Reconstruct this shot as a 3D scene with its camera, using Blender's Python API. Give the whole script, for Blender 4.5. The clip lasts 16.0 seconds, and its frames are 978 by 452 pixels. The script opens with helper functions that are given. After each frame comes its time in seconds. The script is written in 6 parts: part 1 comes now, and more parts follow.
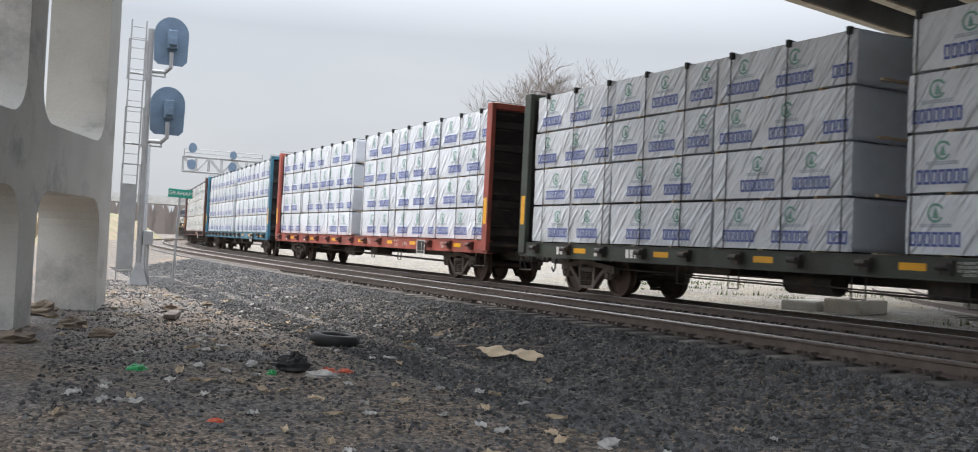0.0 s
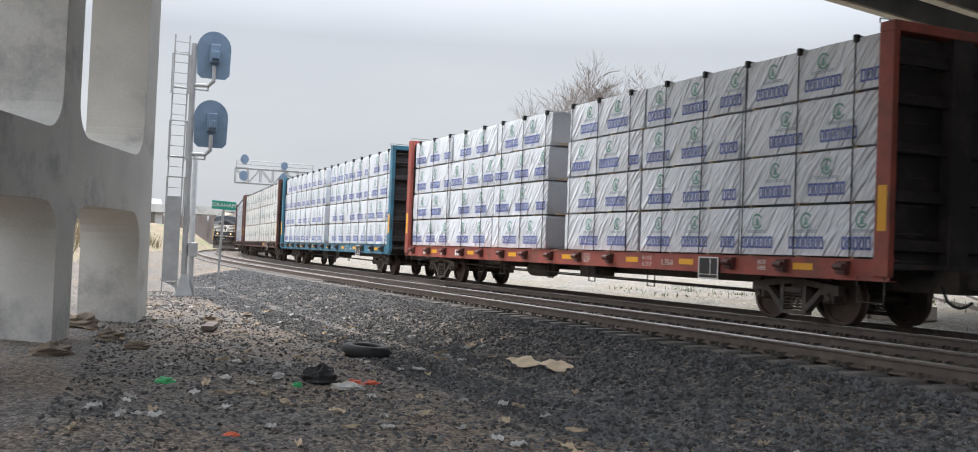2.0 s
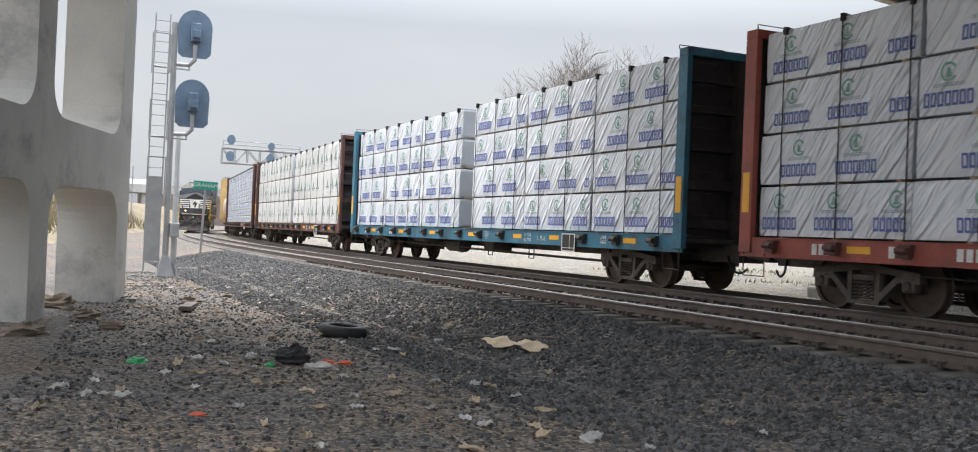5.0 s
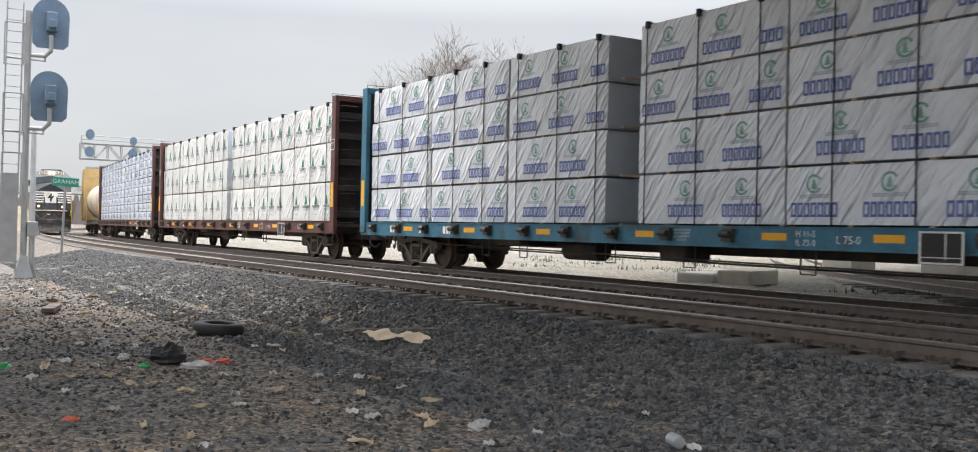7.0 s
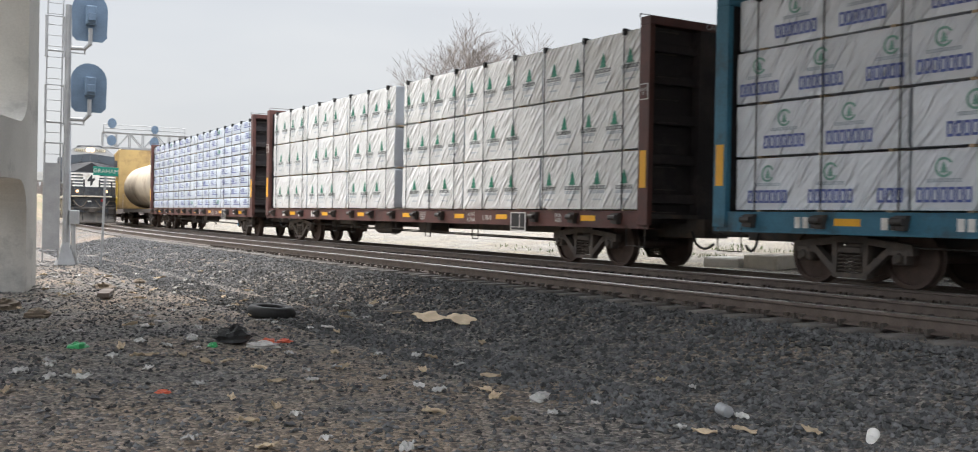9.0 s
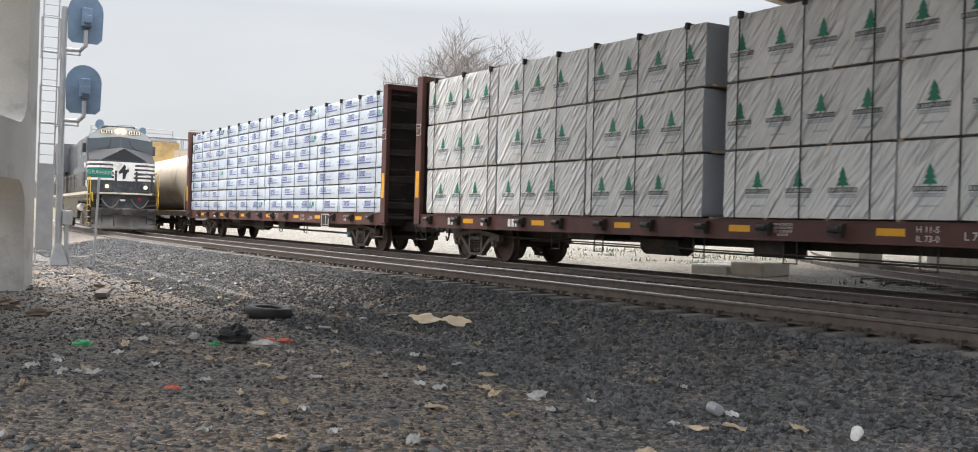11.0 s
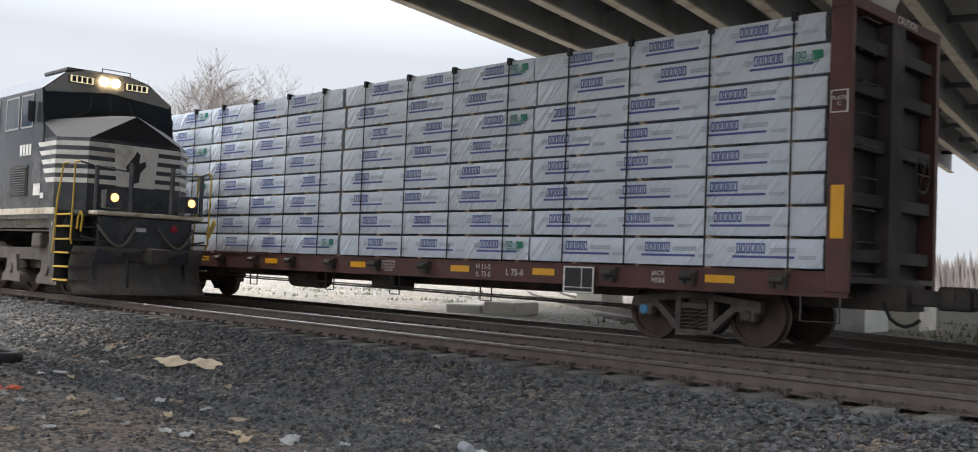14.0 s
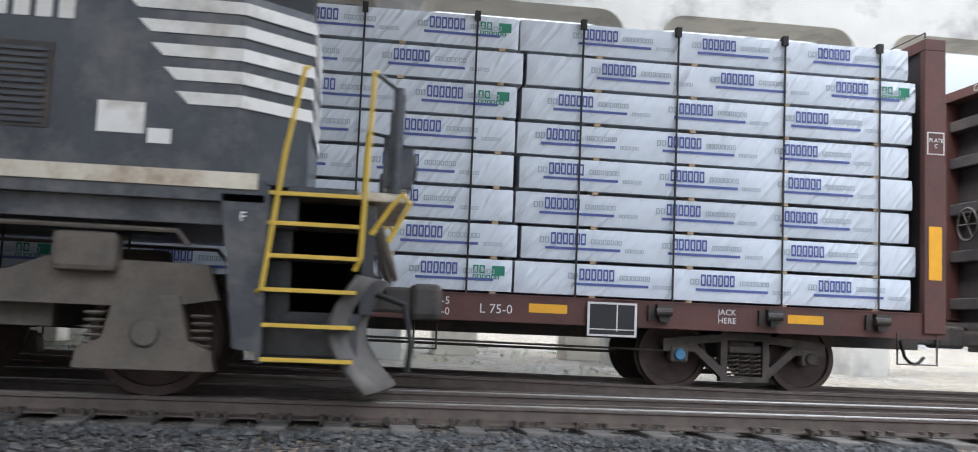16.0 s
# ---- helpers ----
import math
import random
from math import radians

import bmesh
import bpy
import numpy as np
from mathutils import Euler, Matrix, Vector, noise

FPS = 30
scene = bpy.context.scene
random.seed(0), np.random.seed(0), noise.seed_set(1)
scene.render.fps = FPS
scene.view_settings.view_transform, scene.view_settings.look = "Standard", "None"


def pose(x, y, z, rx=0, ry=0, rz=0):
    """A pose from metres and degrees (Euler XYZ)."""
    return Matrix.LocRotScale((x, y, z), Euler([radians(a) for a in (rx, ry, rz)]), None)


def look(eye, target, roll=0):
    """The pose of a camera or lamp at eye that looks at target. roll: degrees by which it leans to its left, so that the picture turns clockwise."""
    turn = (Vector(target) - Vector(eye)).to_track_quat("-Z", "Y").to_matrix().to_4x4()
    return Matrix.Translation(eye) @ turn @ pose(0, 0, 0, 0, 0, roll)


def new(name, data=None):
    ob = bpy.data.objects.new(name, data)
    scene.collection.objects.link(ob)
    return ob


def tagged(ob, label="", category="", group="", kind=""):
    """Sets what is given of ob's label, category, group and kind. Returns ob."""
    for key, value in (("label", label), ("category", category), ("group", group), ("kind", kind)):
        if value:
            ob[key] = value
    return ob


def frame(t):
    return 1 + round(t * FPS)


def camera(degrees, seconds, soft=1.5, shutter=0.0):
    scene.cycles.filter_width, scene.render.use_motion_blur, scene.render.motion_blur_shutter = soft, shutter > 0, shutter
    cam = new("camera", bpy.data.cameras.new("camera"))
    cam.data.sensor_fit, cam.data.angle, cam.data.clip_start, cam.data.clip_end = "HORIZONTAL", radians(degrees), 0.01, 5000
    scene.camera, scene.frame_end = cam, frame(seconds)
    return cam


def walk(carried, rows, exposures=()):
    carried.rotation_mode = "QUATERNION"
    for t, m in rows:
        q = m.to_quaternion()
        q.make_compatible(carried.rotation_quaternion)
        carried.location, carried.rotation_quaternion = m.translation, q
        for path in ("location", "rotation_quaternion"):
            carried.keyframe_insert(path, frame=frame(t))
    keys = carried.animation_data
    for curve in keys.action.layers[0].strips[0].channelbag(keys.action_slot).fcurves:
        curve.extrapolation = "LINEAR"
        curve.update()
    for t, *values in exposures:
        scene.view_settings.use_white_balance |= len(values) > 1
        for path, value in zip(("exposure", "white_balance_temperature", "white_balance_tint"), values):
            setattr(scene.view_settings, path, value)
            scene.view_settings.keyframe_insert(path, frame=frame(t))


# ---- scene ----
# ---- camera ----
cam = camera(51.4, 16.0, soft=1.0, shutter=0.2)
PATH = [
    (0, (0.056, 0.780, 0.932), (0.958, 2.565, 0.975), 2.85),
    (0.5, (0.172, 0.726, 0.962), (1.028, 2.533, 1.017), 2.67),
    (1, (0.250, 0.821, 0.962), (1.101, 2.631, 1.018), 2.42),
    (1.5, (0.344, 0.809, 0.966), (1.177, 2.627, 1.019), 2.36),
    (2, (0.371, 0.731, 0.978), (1.181, 2.559, 1.031), 2.31),
    (2.5, (0.397, 0.688, 0.970), (1.192, 2.522, 1.013), 2.47),
    (3, (0.425, 0.790, 0.975), (1.210, 2.630, 1.001), 2.74),
    (3.5, (0.474, 0.716, 0.975), (1.233, 2.566, 0.987), 2.87),
    (4, (0.537, 0.700, 0.976), (1.290, 2.553, 0.979), 2.50),
    (6.5, (0.545, 0.668, 0.960), (1.561, 2.391, 0.990), 1.84),
    (7, (0.466, 0.729, 0.953), (1.518, 2.431, 0.963), 1.28),
    (7.5, (0.350, 0.708, 0.940), (1.427, 2.394, 0.929), 1.13),
    (8, (0.227, 0.610, 0.933), (1.319, 2.285, 0.922), 0.93),
    (8.5, (0.017, 0.500, 0.949), (1.098, 2.182, 0.936), 0.85),
    (9, (-0.167, 0.395, 0.944), (0.858, 2.112, 0.927), 1.06),
    (9.5, (-0.275, 0.242, 0.934), (0.693, 1.992, 0.924), 1.57),
    (12, (-0.459, 0.186, 0.927), (0.680, 1.830, 0.935), 1.75),
    (12.5, (-0.453, 0.182, 0.949), (0.730, 1.794, 0.968), 1.80),
    (13, (-0.458, 0.189, 0.949), (0.779, 1.760, 0.982), 2.02),
    (13.5, (-0.453, 0.191, 0.942), (0.851, 1.707, 1.000), 2.25),
    (14, (-0.481, 0.129, 0.971), (0.935, 1.539, 1.056), 2.30),
    (14.5, (-0.414, 0.039, 0.923), (1.164, 1.263, 1.031), 2.50),
    (15, (-0.468, -0.074, 0.900), (1.340, 0.772, 1.022), 2.80),
    (15.5, (-0.599, -0.242, 0.990), (1.363, 0.114, 1.142), 2.80),
    (16, (-0.266, 0.240, 0.803), (1.708, -0.027, 0.986), 2.40),
]
walk(cam, [(t, look(eye, target, roll)) for t, eye, target, roll in PATH], exposures=[(0, 1.30, 6050, 10), (4, 1.32, 6050, 10), (7, 1.42, 6200, 10), (12.5, 1.48, 6200, 10), (14, 1.55, 6050, 10), (14.5, 1.68, 6050, 10), (15, 2.15, 6350, 10), (15.5, 2.15, 6200, 10), (16, 1.7, 5850, 10)])

# ---- world, sun, exposure ----
world = bpy.data.worlds.new("overcast_sky")
scene.world = world
world.use_nodes = True
wn, wl = world.node_tree.nodes, world.node_tree.links
sky = wn.new("ShaderNodeTexSky")
sky.sky_type, sky.sun_disc = "NISHITA", False
sky.sun_elevation, sky.sun_rotation = radians(67), radians(-17)
sky.air_density, sky.dust_density, sky.ozone_density = 1.0, 4.0, 1.0
grey = wn.new("ShaderNodeMix")
grey.data_type = "RGBA"
grey.inputs[0].default_value = 0.80
wcoord = wn.new("ShaderNodeTexCoord")
wnoise = wn.new("ShaderNodeTexNoise")
wnoise.inputs["Scale"].default_value = 1.6
wnoise.inputs["Detail"].default_value = 4
wstretch = wn.new("ShaderNodeMapping")
wstretch.inputs["Scale"].default_value = (1, 1, 4)
wramp = wn.new("ShaderNodeValToRGB")
wramp.color_ramp.elements[0].position, wramp.color_ramp.elements[0].color = 0.3, (6.9, 7.05, 7.25, 1)
wramp.color_ramp.elements[1].position, wramp.color_ramp.elements[1].color = 0.72, (8.8, 8.65, 8.35, 1)
wl.new(wcoord.outputs["Generated"], wstretch.inputs["Vector"])
wl.new(wstretch.outputs["Vector"], wnoise.inputs["Vector"])
wl.new(wnoise.outputs["Fac"], wramp.inputs["Fac"])
wl.new(sky.outputs["Color"], grey.inputs[6])
wl.new(wramp.outputs["Color"], grey.inputs[7])
# an overcast sky is about three times as bright overhead as at the horizon
wsep, wup, wmul = wn.new("ShaderNodeSeparateXYZ"), wn.new("ShaderNodeMapRange"), wn.new("ShaderNodeVectorMath")
wl.new(wcoord.outputs["Generated"], wsep.inputs["Vector"])
wl.new(wsep.outputs["Z"], wup.inputs["Value"])
wup.inputs["From Min"].default_value, wup.inputs["From Max"].default_value = 0.20, 0.65
wup.inputs["To Min"].default_value, wup.inputs["To Max"].default_value = 0.345, 1.62
wmul.operation = "SCALE"
wl.new(grey.outputs[2], wmul.inputs[0])
wl.new(wup.outputs["Result"], wmul.inputs["Scale"])
wl.new(wmul.outputs["Vector"], wn["Background"].inputs["Color"])
wn["Background"].inputs["Strength"].default_value = 0.11

sun = new("sun", bpy.data.lights.new("sun", "SUN"))
sun.data.energy, sun.data.angle, sun.data.color = 1.5, radians(25), (1.0, 0.93, 0.84)
sun.matrix_world = look((-12, 52, 100), (0, 12, 0))


# ---- materials ----
def mat(name, color, rough=0.7, metal=0.0, vary=0.25, scale=3.0, grain=40.0, bump=0.15, dirt=None, amount=0.4, rand=0.0):
    """A painted, cast or mineral surface with broad stains, fine grain and a little relief."""
    m = bpy.data.materials.new(name)
    m.use_nodes = True
    n, l = m.node_tree.nodes, m.node_tree.links
    p = n["Principled BSDF"]
    p.inputs["Roughness"].default_value, p.inputs["Metallic"].default_value = rough, metal
    co = n.new("ShaderNodeTexCoord")
    broad, fine = n.new("ShaderNodeTexNoise"), n.new("ShaderNodeTexNoise")
    broad.inputs["Scale"].default_value, broad.inputs["Detail"].default_value = scale, 6
    fine.inputs["Scale"].default_value, fine.inputs["Detail"].default_value = grain, 4
    for t in (broad, fine):
        l.new(co.outputs["Object"], t.inputs["Vector"])
    ramp = n.new("ShaderNodeValToRGB")
    dark = [c * (1 - vary) for c in color]
    light = [min(1, c * (1 + vary * 0.6)) for c in color]
    ramp.color_ramp.elements[0].position, ramp.color_ramp.elements[0].color = 0.3, (*dark, 1)
    ramp.color_ramp.elements[1].position, ramp.color_ramp.elements[1].color = 0.7, (*light, 1)
    add = n.new("ShaderNodeMath")
    add.operation = "MULTIPLY_ADD"
    add.inputs[1].default_value = 0.35
    l.new(fine.outputs["Fac"], add.inputs[0])
    sub = n.new("ShaderNodeMath")
    sub.operation = "MULTIPLY"
    sub.inputs[1].default_value = 0.65
    l.new(broad.outputs["Fac"], sub.inputs[0])
    l.new(sub.outputs[0], add.inputs[2])
    l.new(add.outputs[0], ramp.inputs["Fac"])
    out = ramp.outputs["Color"]
    if dirt:
        third = n.new("ShaderNodeTexNoise")
        third.inputs["Scale"].default_value, third.inputs["Detail"].default_value = scale * 0.6, 8
        third.inputs["Roughness"].default_value = 0.7
        shift = n.new("ShaderNodeMapping")
        shift.inputs["Location"].default_value = (7.3, 2.1, 4.4)
        l.new(co.outputs["Object"], shift.inputs["Vector"])
        l.new(shift.outputs["Vector"], third.inputs["Vector"])
        mask = n.new("ShaderNodeValToRGB")
        mask.color_ramp.elements[0].position, mask.color_ramp.elements[1].position = 0.62 - amount * 0.3, 0.82 - amount * 0.3
        l.new(third.outputs["Fac"], mask.inputs["Fac"])
        mix = n.new("ShaderNodeMix")
        mix.data_type = "RGBA"
        l.new(mask.outputs["Color"], mix.inputs[0])
        l.new(out, mix.inputs[6])
        mix.inputs[7].default_value = (*dirt, 1)
        out = mix.outputs[2]
    if rand:
        info = n.new("ShaderNodeObjectInfo")
        hsv = n.new("ShaderNodeHueSaturation")
        mr = n.new("ShaderNodeMapRange")
        mr.inputs["To Min"].default_value, mr.inputs["To Max"].default_value = 1 - rand, 1 + rand
        l.new(info.outputs["Random"], mr.inputs["Value"])
        l.new(mr.outputs["Result"], hsv.inputs["Value"])
        l.new(out, hsv.inputs["Color"])
        out = hsv.outputs["Color"]
    l.new(out, p.inputs["Base Color"])
    if bump:
        b = n.new("ShaderNodeBump")
        b.inputs["Strength"].default_value, b.inputs["Distance"].default_value = bump, 0.02
        l.new(add.outputs[0], b.inputs["Height"])
        l.new(b.outputs["Normal"], p.inputs["Normal"])
    return m


def glow(name, color, strength):
    m = bpy.data.materials.new(name)
    m.use_nodes = True
    p = m.node_tree.nodes["Principled BSDF"]
    p.inputs["Base Color"].default_value = (0.9, 0.85, 0.7, 1)
    p.inputs["Emission Color"].default_value, p.inputs["Emission Strength"].default_value = (*color, 1), strength
    return m


def gravel(name, stone=(0.118, 0.108, 0.098), dust=(0.155, 0.120, 0.088)):
    """Crushed stone seen from a few metres: single stones, grit between them, and brown dirt in patches."""
    m = mat(name, stone, 0.9, vary=0.45, scale=0.7, grain=14, bump=0.0, dirt=dust, amount=0.65)
    n, l = m.node_tree.nodes, m.node_tree.links
    p = n["Principled BSDF"]
    base = p.inputs["Base Color"].links[0].from_socket
    co, vo, grit = n.new("ShaderNodeTexCoord"), n.new("ShaderNodeTexVoronoi"), n.new("ShaderNodeTexNoise")
    vo.inputs["Scale"].default_value = 26
    vo.inputs["Randomness"].default_value = 1.0
    grit.inputs["Scale"].default_value, grit.inputs["Detail"].default_value = 45, 5
    l.new(co.outputs["Object"], vo.inputs["Vector"])
    l.new(co.outputs["Object"], grit.inputs["Vector"])
    bw, mr = n.new("ShaderNodeRGBToBW"), n.new("ShaderNodeMapRange")
    l.new(vo.outputs["Color"], bw.inputs["Color"])
    l.new(bw.outputs["Val"], mr.inputs["Value"])
    mr.inputs["From Min"].default_value, mr.inputs["From Max"].default_value = 0.2, 0.8
    mr.inputs["To Min"].default_value, mr.inputs["To Max"].default_value = 0.4, 1.8
    gr = n.new("ShaderNodeMath")
    gr.operation = "MULTIPLY"
    l.new(mr.outputs["Result"], gr.inputs[0])
    gm = n.new("ShaderNodeMapRange")
    gm.inputs["From Min"].default_value, gm.inputs["From Max"].default_value = 0.3, 0.7
    gm.inputs["To Min"].default_value, gm.inputs["To Max"].default_value = 0.5, 1.5
    l.new(grit.outputs["Fac"], gm.inputs["Value"])
    l.new(gm.outputs["Result"], gr.inputs[1])
    sc = n.new("ShaderNodeVectorMath")
    sc.operation = "SCALE"
    l.new(base, sc.inputs[0])
    l.new(gr.outputs[0], sc.inputs["Scale"])
    l.new(sc.outputs["Vector"], p.inputs["Base Color"])
    b = n.new("ShaderNodeBump")
    b.invert = True
    b.inputs["Strength"].default_value, b.inputs["Distance"].default_value = 1.0, 0.03
    l.new(vo.outputs["Distance"], b.inputs["Height"])
    l.new(b.outputs["Normal"], p.inputs["Normal"])
    return m


CLOD = mat("tan_dirt_clod", (0.20, 0.16, 0.12), 0.95, vary=0.35, scale=5, grain=40, bump=0.5)
BALLAST = gravel("gravel_ground")
YARD = gravel("pale_yard_gravel", (0.20, 0.188, 0.165), (0.19, 0.165, 0.122))
def stone_mat(name):
    """Crushed stone, every stone of its own grey."""
    m = mat(name, (0.060, 0.060, 0.060), 0.85, vary=0.3, scale=9, grain=60, bump=0.3)
    n, l = m.node_tree.nodes, m.node_tree.links
    p = n["Principled BSDF"]
    base = p.inputs["Base Color"].links[0].from_socket
    geo, mr, sc = n.new("ShaderNodeNewGeometry"), n.new("ShaderNodeMapRange"), n.new("ShaderNodeVectorMath")
    mr.inputs["To Min"].default_value, mr.inputs["To Max"].default_value = 0.35, 2.3
    sc.operation = "SCALE"
    l.new(geo.outputs["Random Per Island"], mr.inputs["Value"])
    l.new(base, sc.inputs[0])
    l.new(mr.outputs["Result"], sc.inputs["Scale"])
    l.new(sc.outputs["Vector"], p.inputs["Base Color"])
    return m


STONE = stone_mat("crushed_stone")
CONCRETE = mat("weathered_concrete", (0.54, 0.53, 0.495), 0.85, vary=0.18, scale=0.9, grain=30, bump=0.25, dirt=(0.22, 0.215, 0.21), amount=0.35)
PALE = mat("pale_concrete", (0.62, 0.58, 0.50), 0.85, vary=0.2, scale=2, grain=30, bump=0.25, dirt=(0.3, 0.26, 0.2), amount=0.4)
STEEL_CREAM = mat("cream_painted_girder", (0.42, 0.38, 0.30), 0.6, vary=0.25, scale=1.0, grain=25, dirt=(0.2, 0.13, 0.08), amount=0.4)
STEEL_GREY = mat("grey_painted_girder", (0.16, 0.17, 0.18), 0.6, vary=0.25, scale=0.8, grain=25, dirt=(0.08, 0.08, 0.08), amount=0.4)
RAIL = mat("rusty_rail_steel", (0.145, 0.115, 0.098), 0.5, 0.3, vary=0.4, scale=6, grain=50, bump=0.2)
RAILTOP = mat("polished_rail_head", (0.42, 0.40, 0.38), 0.38, 1.0, vary=0.15, scale=8, grain=40, bump=0.05)
TIE = mat("creosoted_oak_tie", (0.135, 0.122, 0.11), 0.85, vary=0.5, scale=3, grain=35, bump=0.5, rand=0.3)
IRON = mat("dark_cast_iron", (0.07, 0.064, 0.06), 0.65, 0.3, vary=0.4, scale=4, grain=40, dirt=(0.11, 0.085, 0.065), amount=0.5)
TRUCK = mat("grimy_cast_steel", (0.10, 0.085, 0.075), 0.75, 0.2, vary=0.4, scale=4, grain=40, dirt=(0.16, 0.125, 0.10), amount=0.5)
WHEEL = mat("brown_wheel_steel", (0.10, 0.07, 0.058), 0.6, 0.4, vary=0.35, scale=5, grain=40)
GALV = mat("galvanised_steel", (0.42, 0.43, 0.44), 0.45, 0.5, vary=0.2, scale=5, grain=40, bump=0.05)
ALU = mat("silver_painted_mast", (0.34, 0.345, 0.35), 0.5, 0.3, vary=0.2, scale=3, grain=30, bump=0.05)
SIGBLUE = mat("weathered_signal_backing", (0.13, 0.19, 0.27), 0.55, vary=0.3, scale=3, grain=30, bump=0.05)
HOOD = mat("matt_black_antiglare_paint", (0.016, 0.017, 0.02), 0.75, vary=0.3, scale=3, grain=30, bump=0.05)
BLACK = mat("black_enamel", (0.02, 0.02, 0.022), 0.45, vary=0.3, scale=3, grain=30, bump=0.05)
SIGNGREEN = mat("green_sign_sheet", (0.02, 0.30, 0.22), 0.45, vary=0.15, scale=4, grain=30, bump=0.02)
WHITE = mat("white_paint", (0.78, 0.76, 0.72), 0.55, vary=0.12, scale=3, grain=30, bump=0.05, dirt=(0.45, 0.4, 0.33), amount=0.35)
YELLOW = mat("yellow_paint", (0.62, 0.42, 0.05), 0.5, vary=0.15, scale=4, grain=30, bump=0.05)
AMBER = mat("amber_reflector", (0.85, 0.42, 0.02), 0.3, vary=0.1, scale=6, grain=40, bump=0.02)
RUBBER = mat("black_rubber", (0.022, 0.022, 0.022), 0.7, vary=0.3, scale=5, grain=40)
LOCO = mat("black_locomotive_paint", (0.046, 0.050, 0.058), 0.26, vary=0.35, scale=1.5, grain=25, bump=0.04, dirt=(0.13, 0.125, 0.12), amount=0.45)
LOCOGREY = mat("dusty_locomotive_running_gear", (0.155, 0.13, 0.104), 0.8, vary=0.3, scale=3, grain=30, dirt=(0.09, 0.08, 0.07), amount=0.5)
WINDOW = mat("dark_cab_glass", (0.03, 0.04, 0.05), 0.08, vary=0.2, scale=2, grain=20, bump=0.0)
CARDBOARD = mat("torn_cardboard", (0.72, 0.58, 0.40), 0.85, vary=0.15, scale=6, grain=40)
PAPER = mat("dirty_white_litter", (0.42, 0.41, 0.385), 0.75, vary=0.3, scale=9, grain=40, rand=0.25)
WEED = mat("spring_weed_green", (0.10, 0.14, 0.045), 0.8, vary=0.4, scale=2, grain=20, bump=0.0)
BARK = mat("grey_brown_bark", (0.20, 0.17, 0.15), 0.9, vary=0.4, scale=6, grain=30)
DRYGRASS = mat("dry_embankment_grass", (0.24, 0.185, 0.125), 0.95, vary=0.5, scale=0.5, grain=12, bump=0.6, dirt=(0.13, 0.15, 0.06), amount=0.5)
LAMP_ON = glow("lit_headlight", (1.0, 0.66, 0.30), 4.5)
DITCH_ON = glow("lit_amber_ditch_light", (1.0, 0.44, 0.11), 1.2)
BOARDLIT = glow("lit_number_board", (1.0, 0.82, 0.45), 0.25)
REDLENS = mat("red_lens", (0.35, 0.02, 0.03), 0.25, vary=0.1, scale=6, grain=40, bump=0.0)
PLOW = mat("dusty_plow_steel", (0.10, 0.092, 0.085), 0.75, vary=0.35, scale=3, grain=30, dirt=(0.18, 0.155, 0.13), amount=0.45)
CREAM = mat("cream_edge_paint", (0.66, 0.60, 0.48), 0.6, vary=0.2, scale=3, grain=30, bump=0.05, dirt=(0.3, 0.2, 0.12), amount=0.4)
TAN = mat("tan_litter", (0.42, 0.33, 0.22), 0.8, vary=0.3, scale=9, grain=40, rand=0.25)
FAINTGREEN = mat("faint_green_printing", (0.22, 0.42, 0.34), 0.5, vary=0.25, scale=6, grain=50, bump=0.0)
BAND = mat("grey_roof_band", (0.34, 0.34, 0.33), 0.5, vary=0.2, scale=3, grain=30, bump=0.05)
SILLRED = mat("faded_red_car_paint", (0.36, 0.085, 0.06), 0.6, vary=0.25, scale=2, grain=25, bump=0.06, dirt=(0.16, 0.07, 0.05), amount=0.45)
BROWN = mat("oxide_brown_car_paint", (0.115, 0.045, 0.036), 0.6, vary=0.3, scale=2, grain=25, bump=0.06, dirt=(0.07, 0.04, 0.035), amount=0.45)
GREENCAR = mat("dark_olive_car_paint", (0.055, 0.065, 0.05), 0.6, vary=0.3, scale=2, grain=25, bump=0.06, dirt=(0.04, 0.035, 0.03), amount=0.45)
BLUECAR = mat("teal_blue_car_paint", (0.045, 0.17, 0.25), 0.6, vary=0.3, scale=2, grain=25, bump=0.06, dirt=(0.05, 0.06, 0.06), amount=0.4)
# one near-black colour for the end plates, middle posts and ribs
ENDDARK = mat("dark_end_plate", (0.034, 0.028, 0.029), 0.7, vary=0.4, scale=1.5, grain=25, bump=0.08, dirt=(0.075, 0.06, 0.055), amount=0.35)
TANKTAN = mat("cream_tank_paint", (0.55, 0.47, 0.36), 0.5, vary=0.2, scale=1, grain=20, bump=0.05, dirt=(0.3, 0.22, 0.14), amount=0.4)
AUTOTAN = mat("yellow_tan_car_paint", (0.55, 0.38, 0.15), 0.55, vary=0.2, scale=1, grain=20, bump=0.05, dirt=(0.25, 0.16, 0.08), amount=0.4)
PRINTBLUE = mat("blue_printing", (0.13, 0.17, 0.44), 0.5, vary=0.25, scale=6, grain=50, bump=0.0)
PRINTNAVY = mat("navy_printing", (0.085, 0.115, 0.34), 0.5, vary=0.25, scale=6, grain=50, bump=0.0)
PRINTGREEN = mat("green_printing", (0.02, 0.22, 0.13), 0.5, vary=0.25, scale=6, grain=50, bump=0.0)
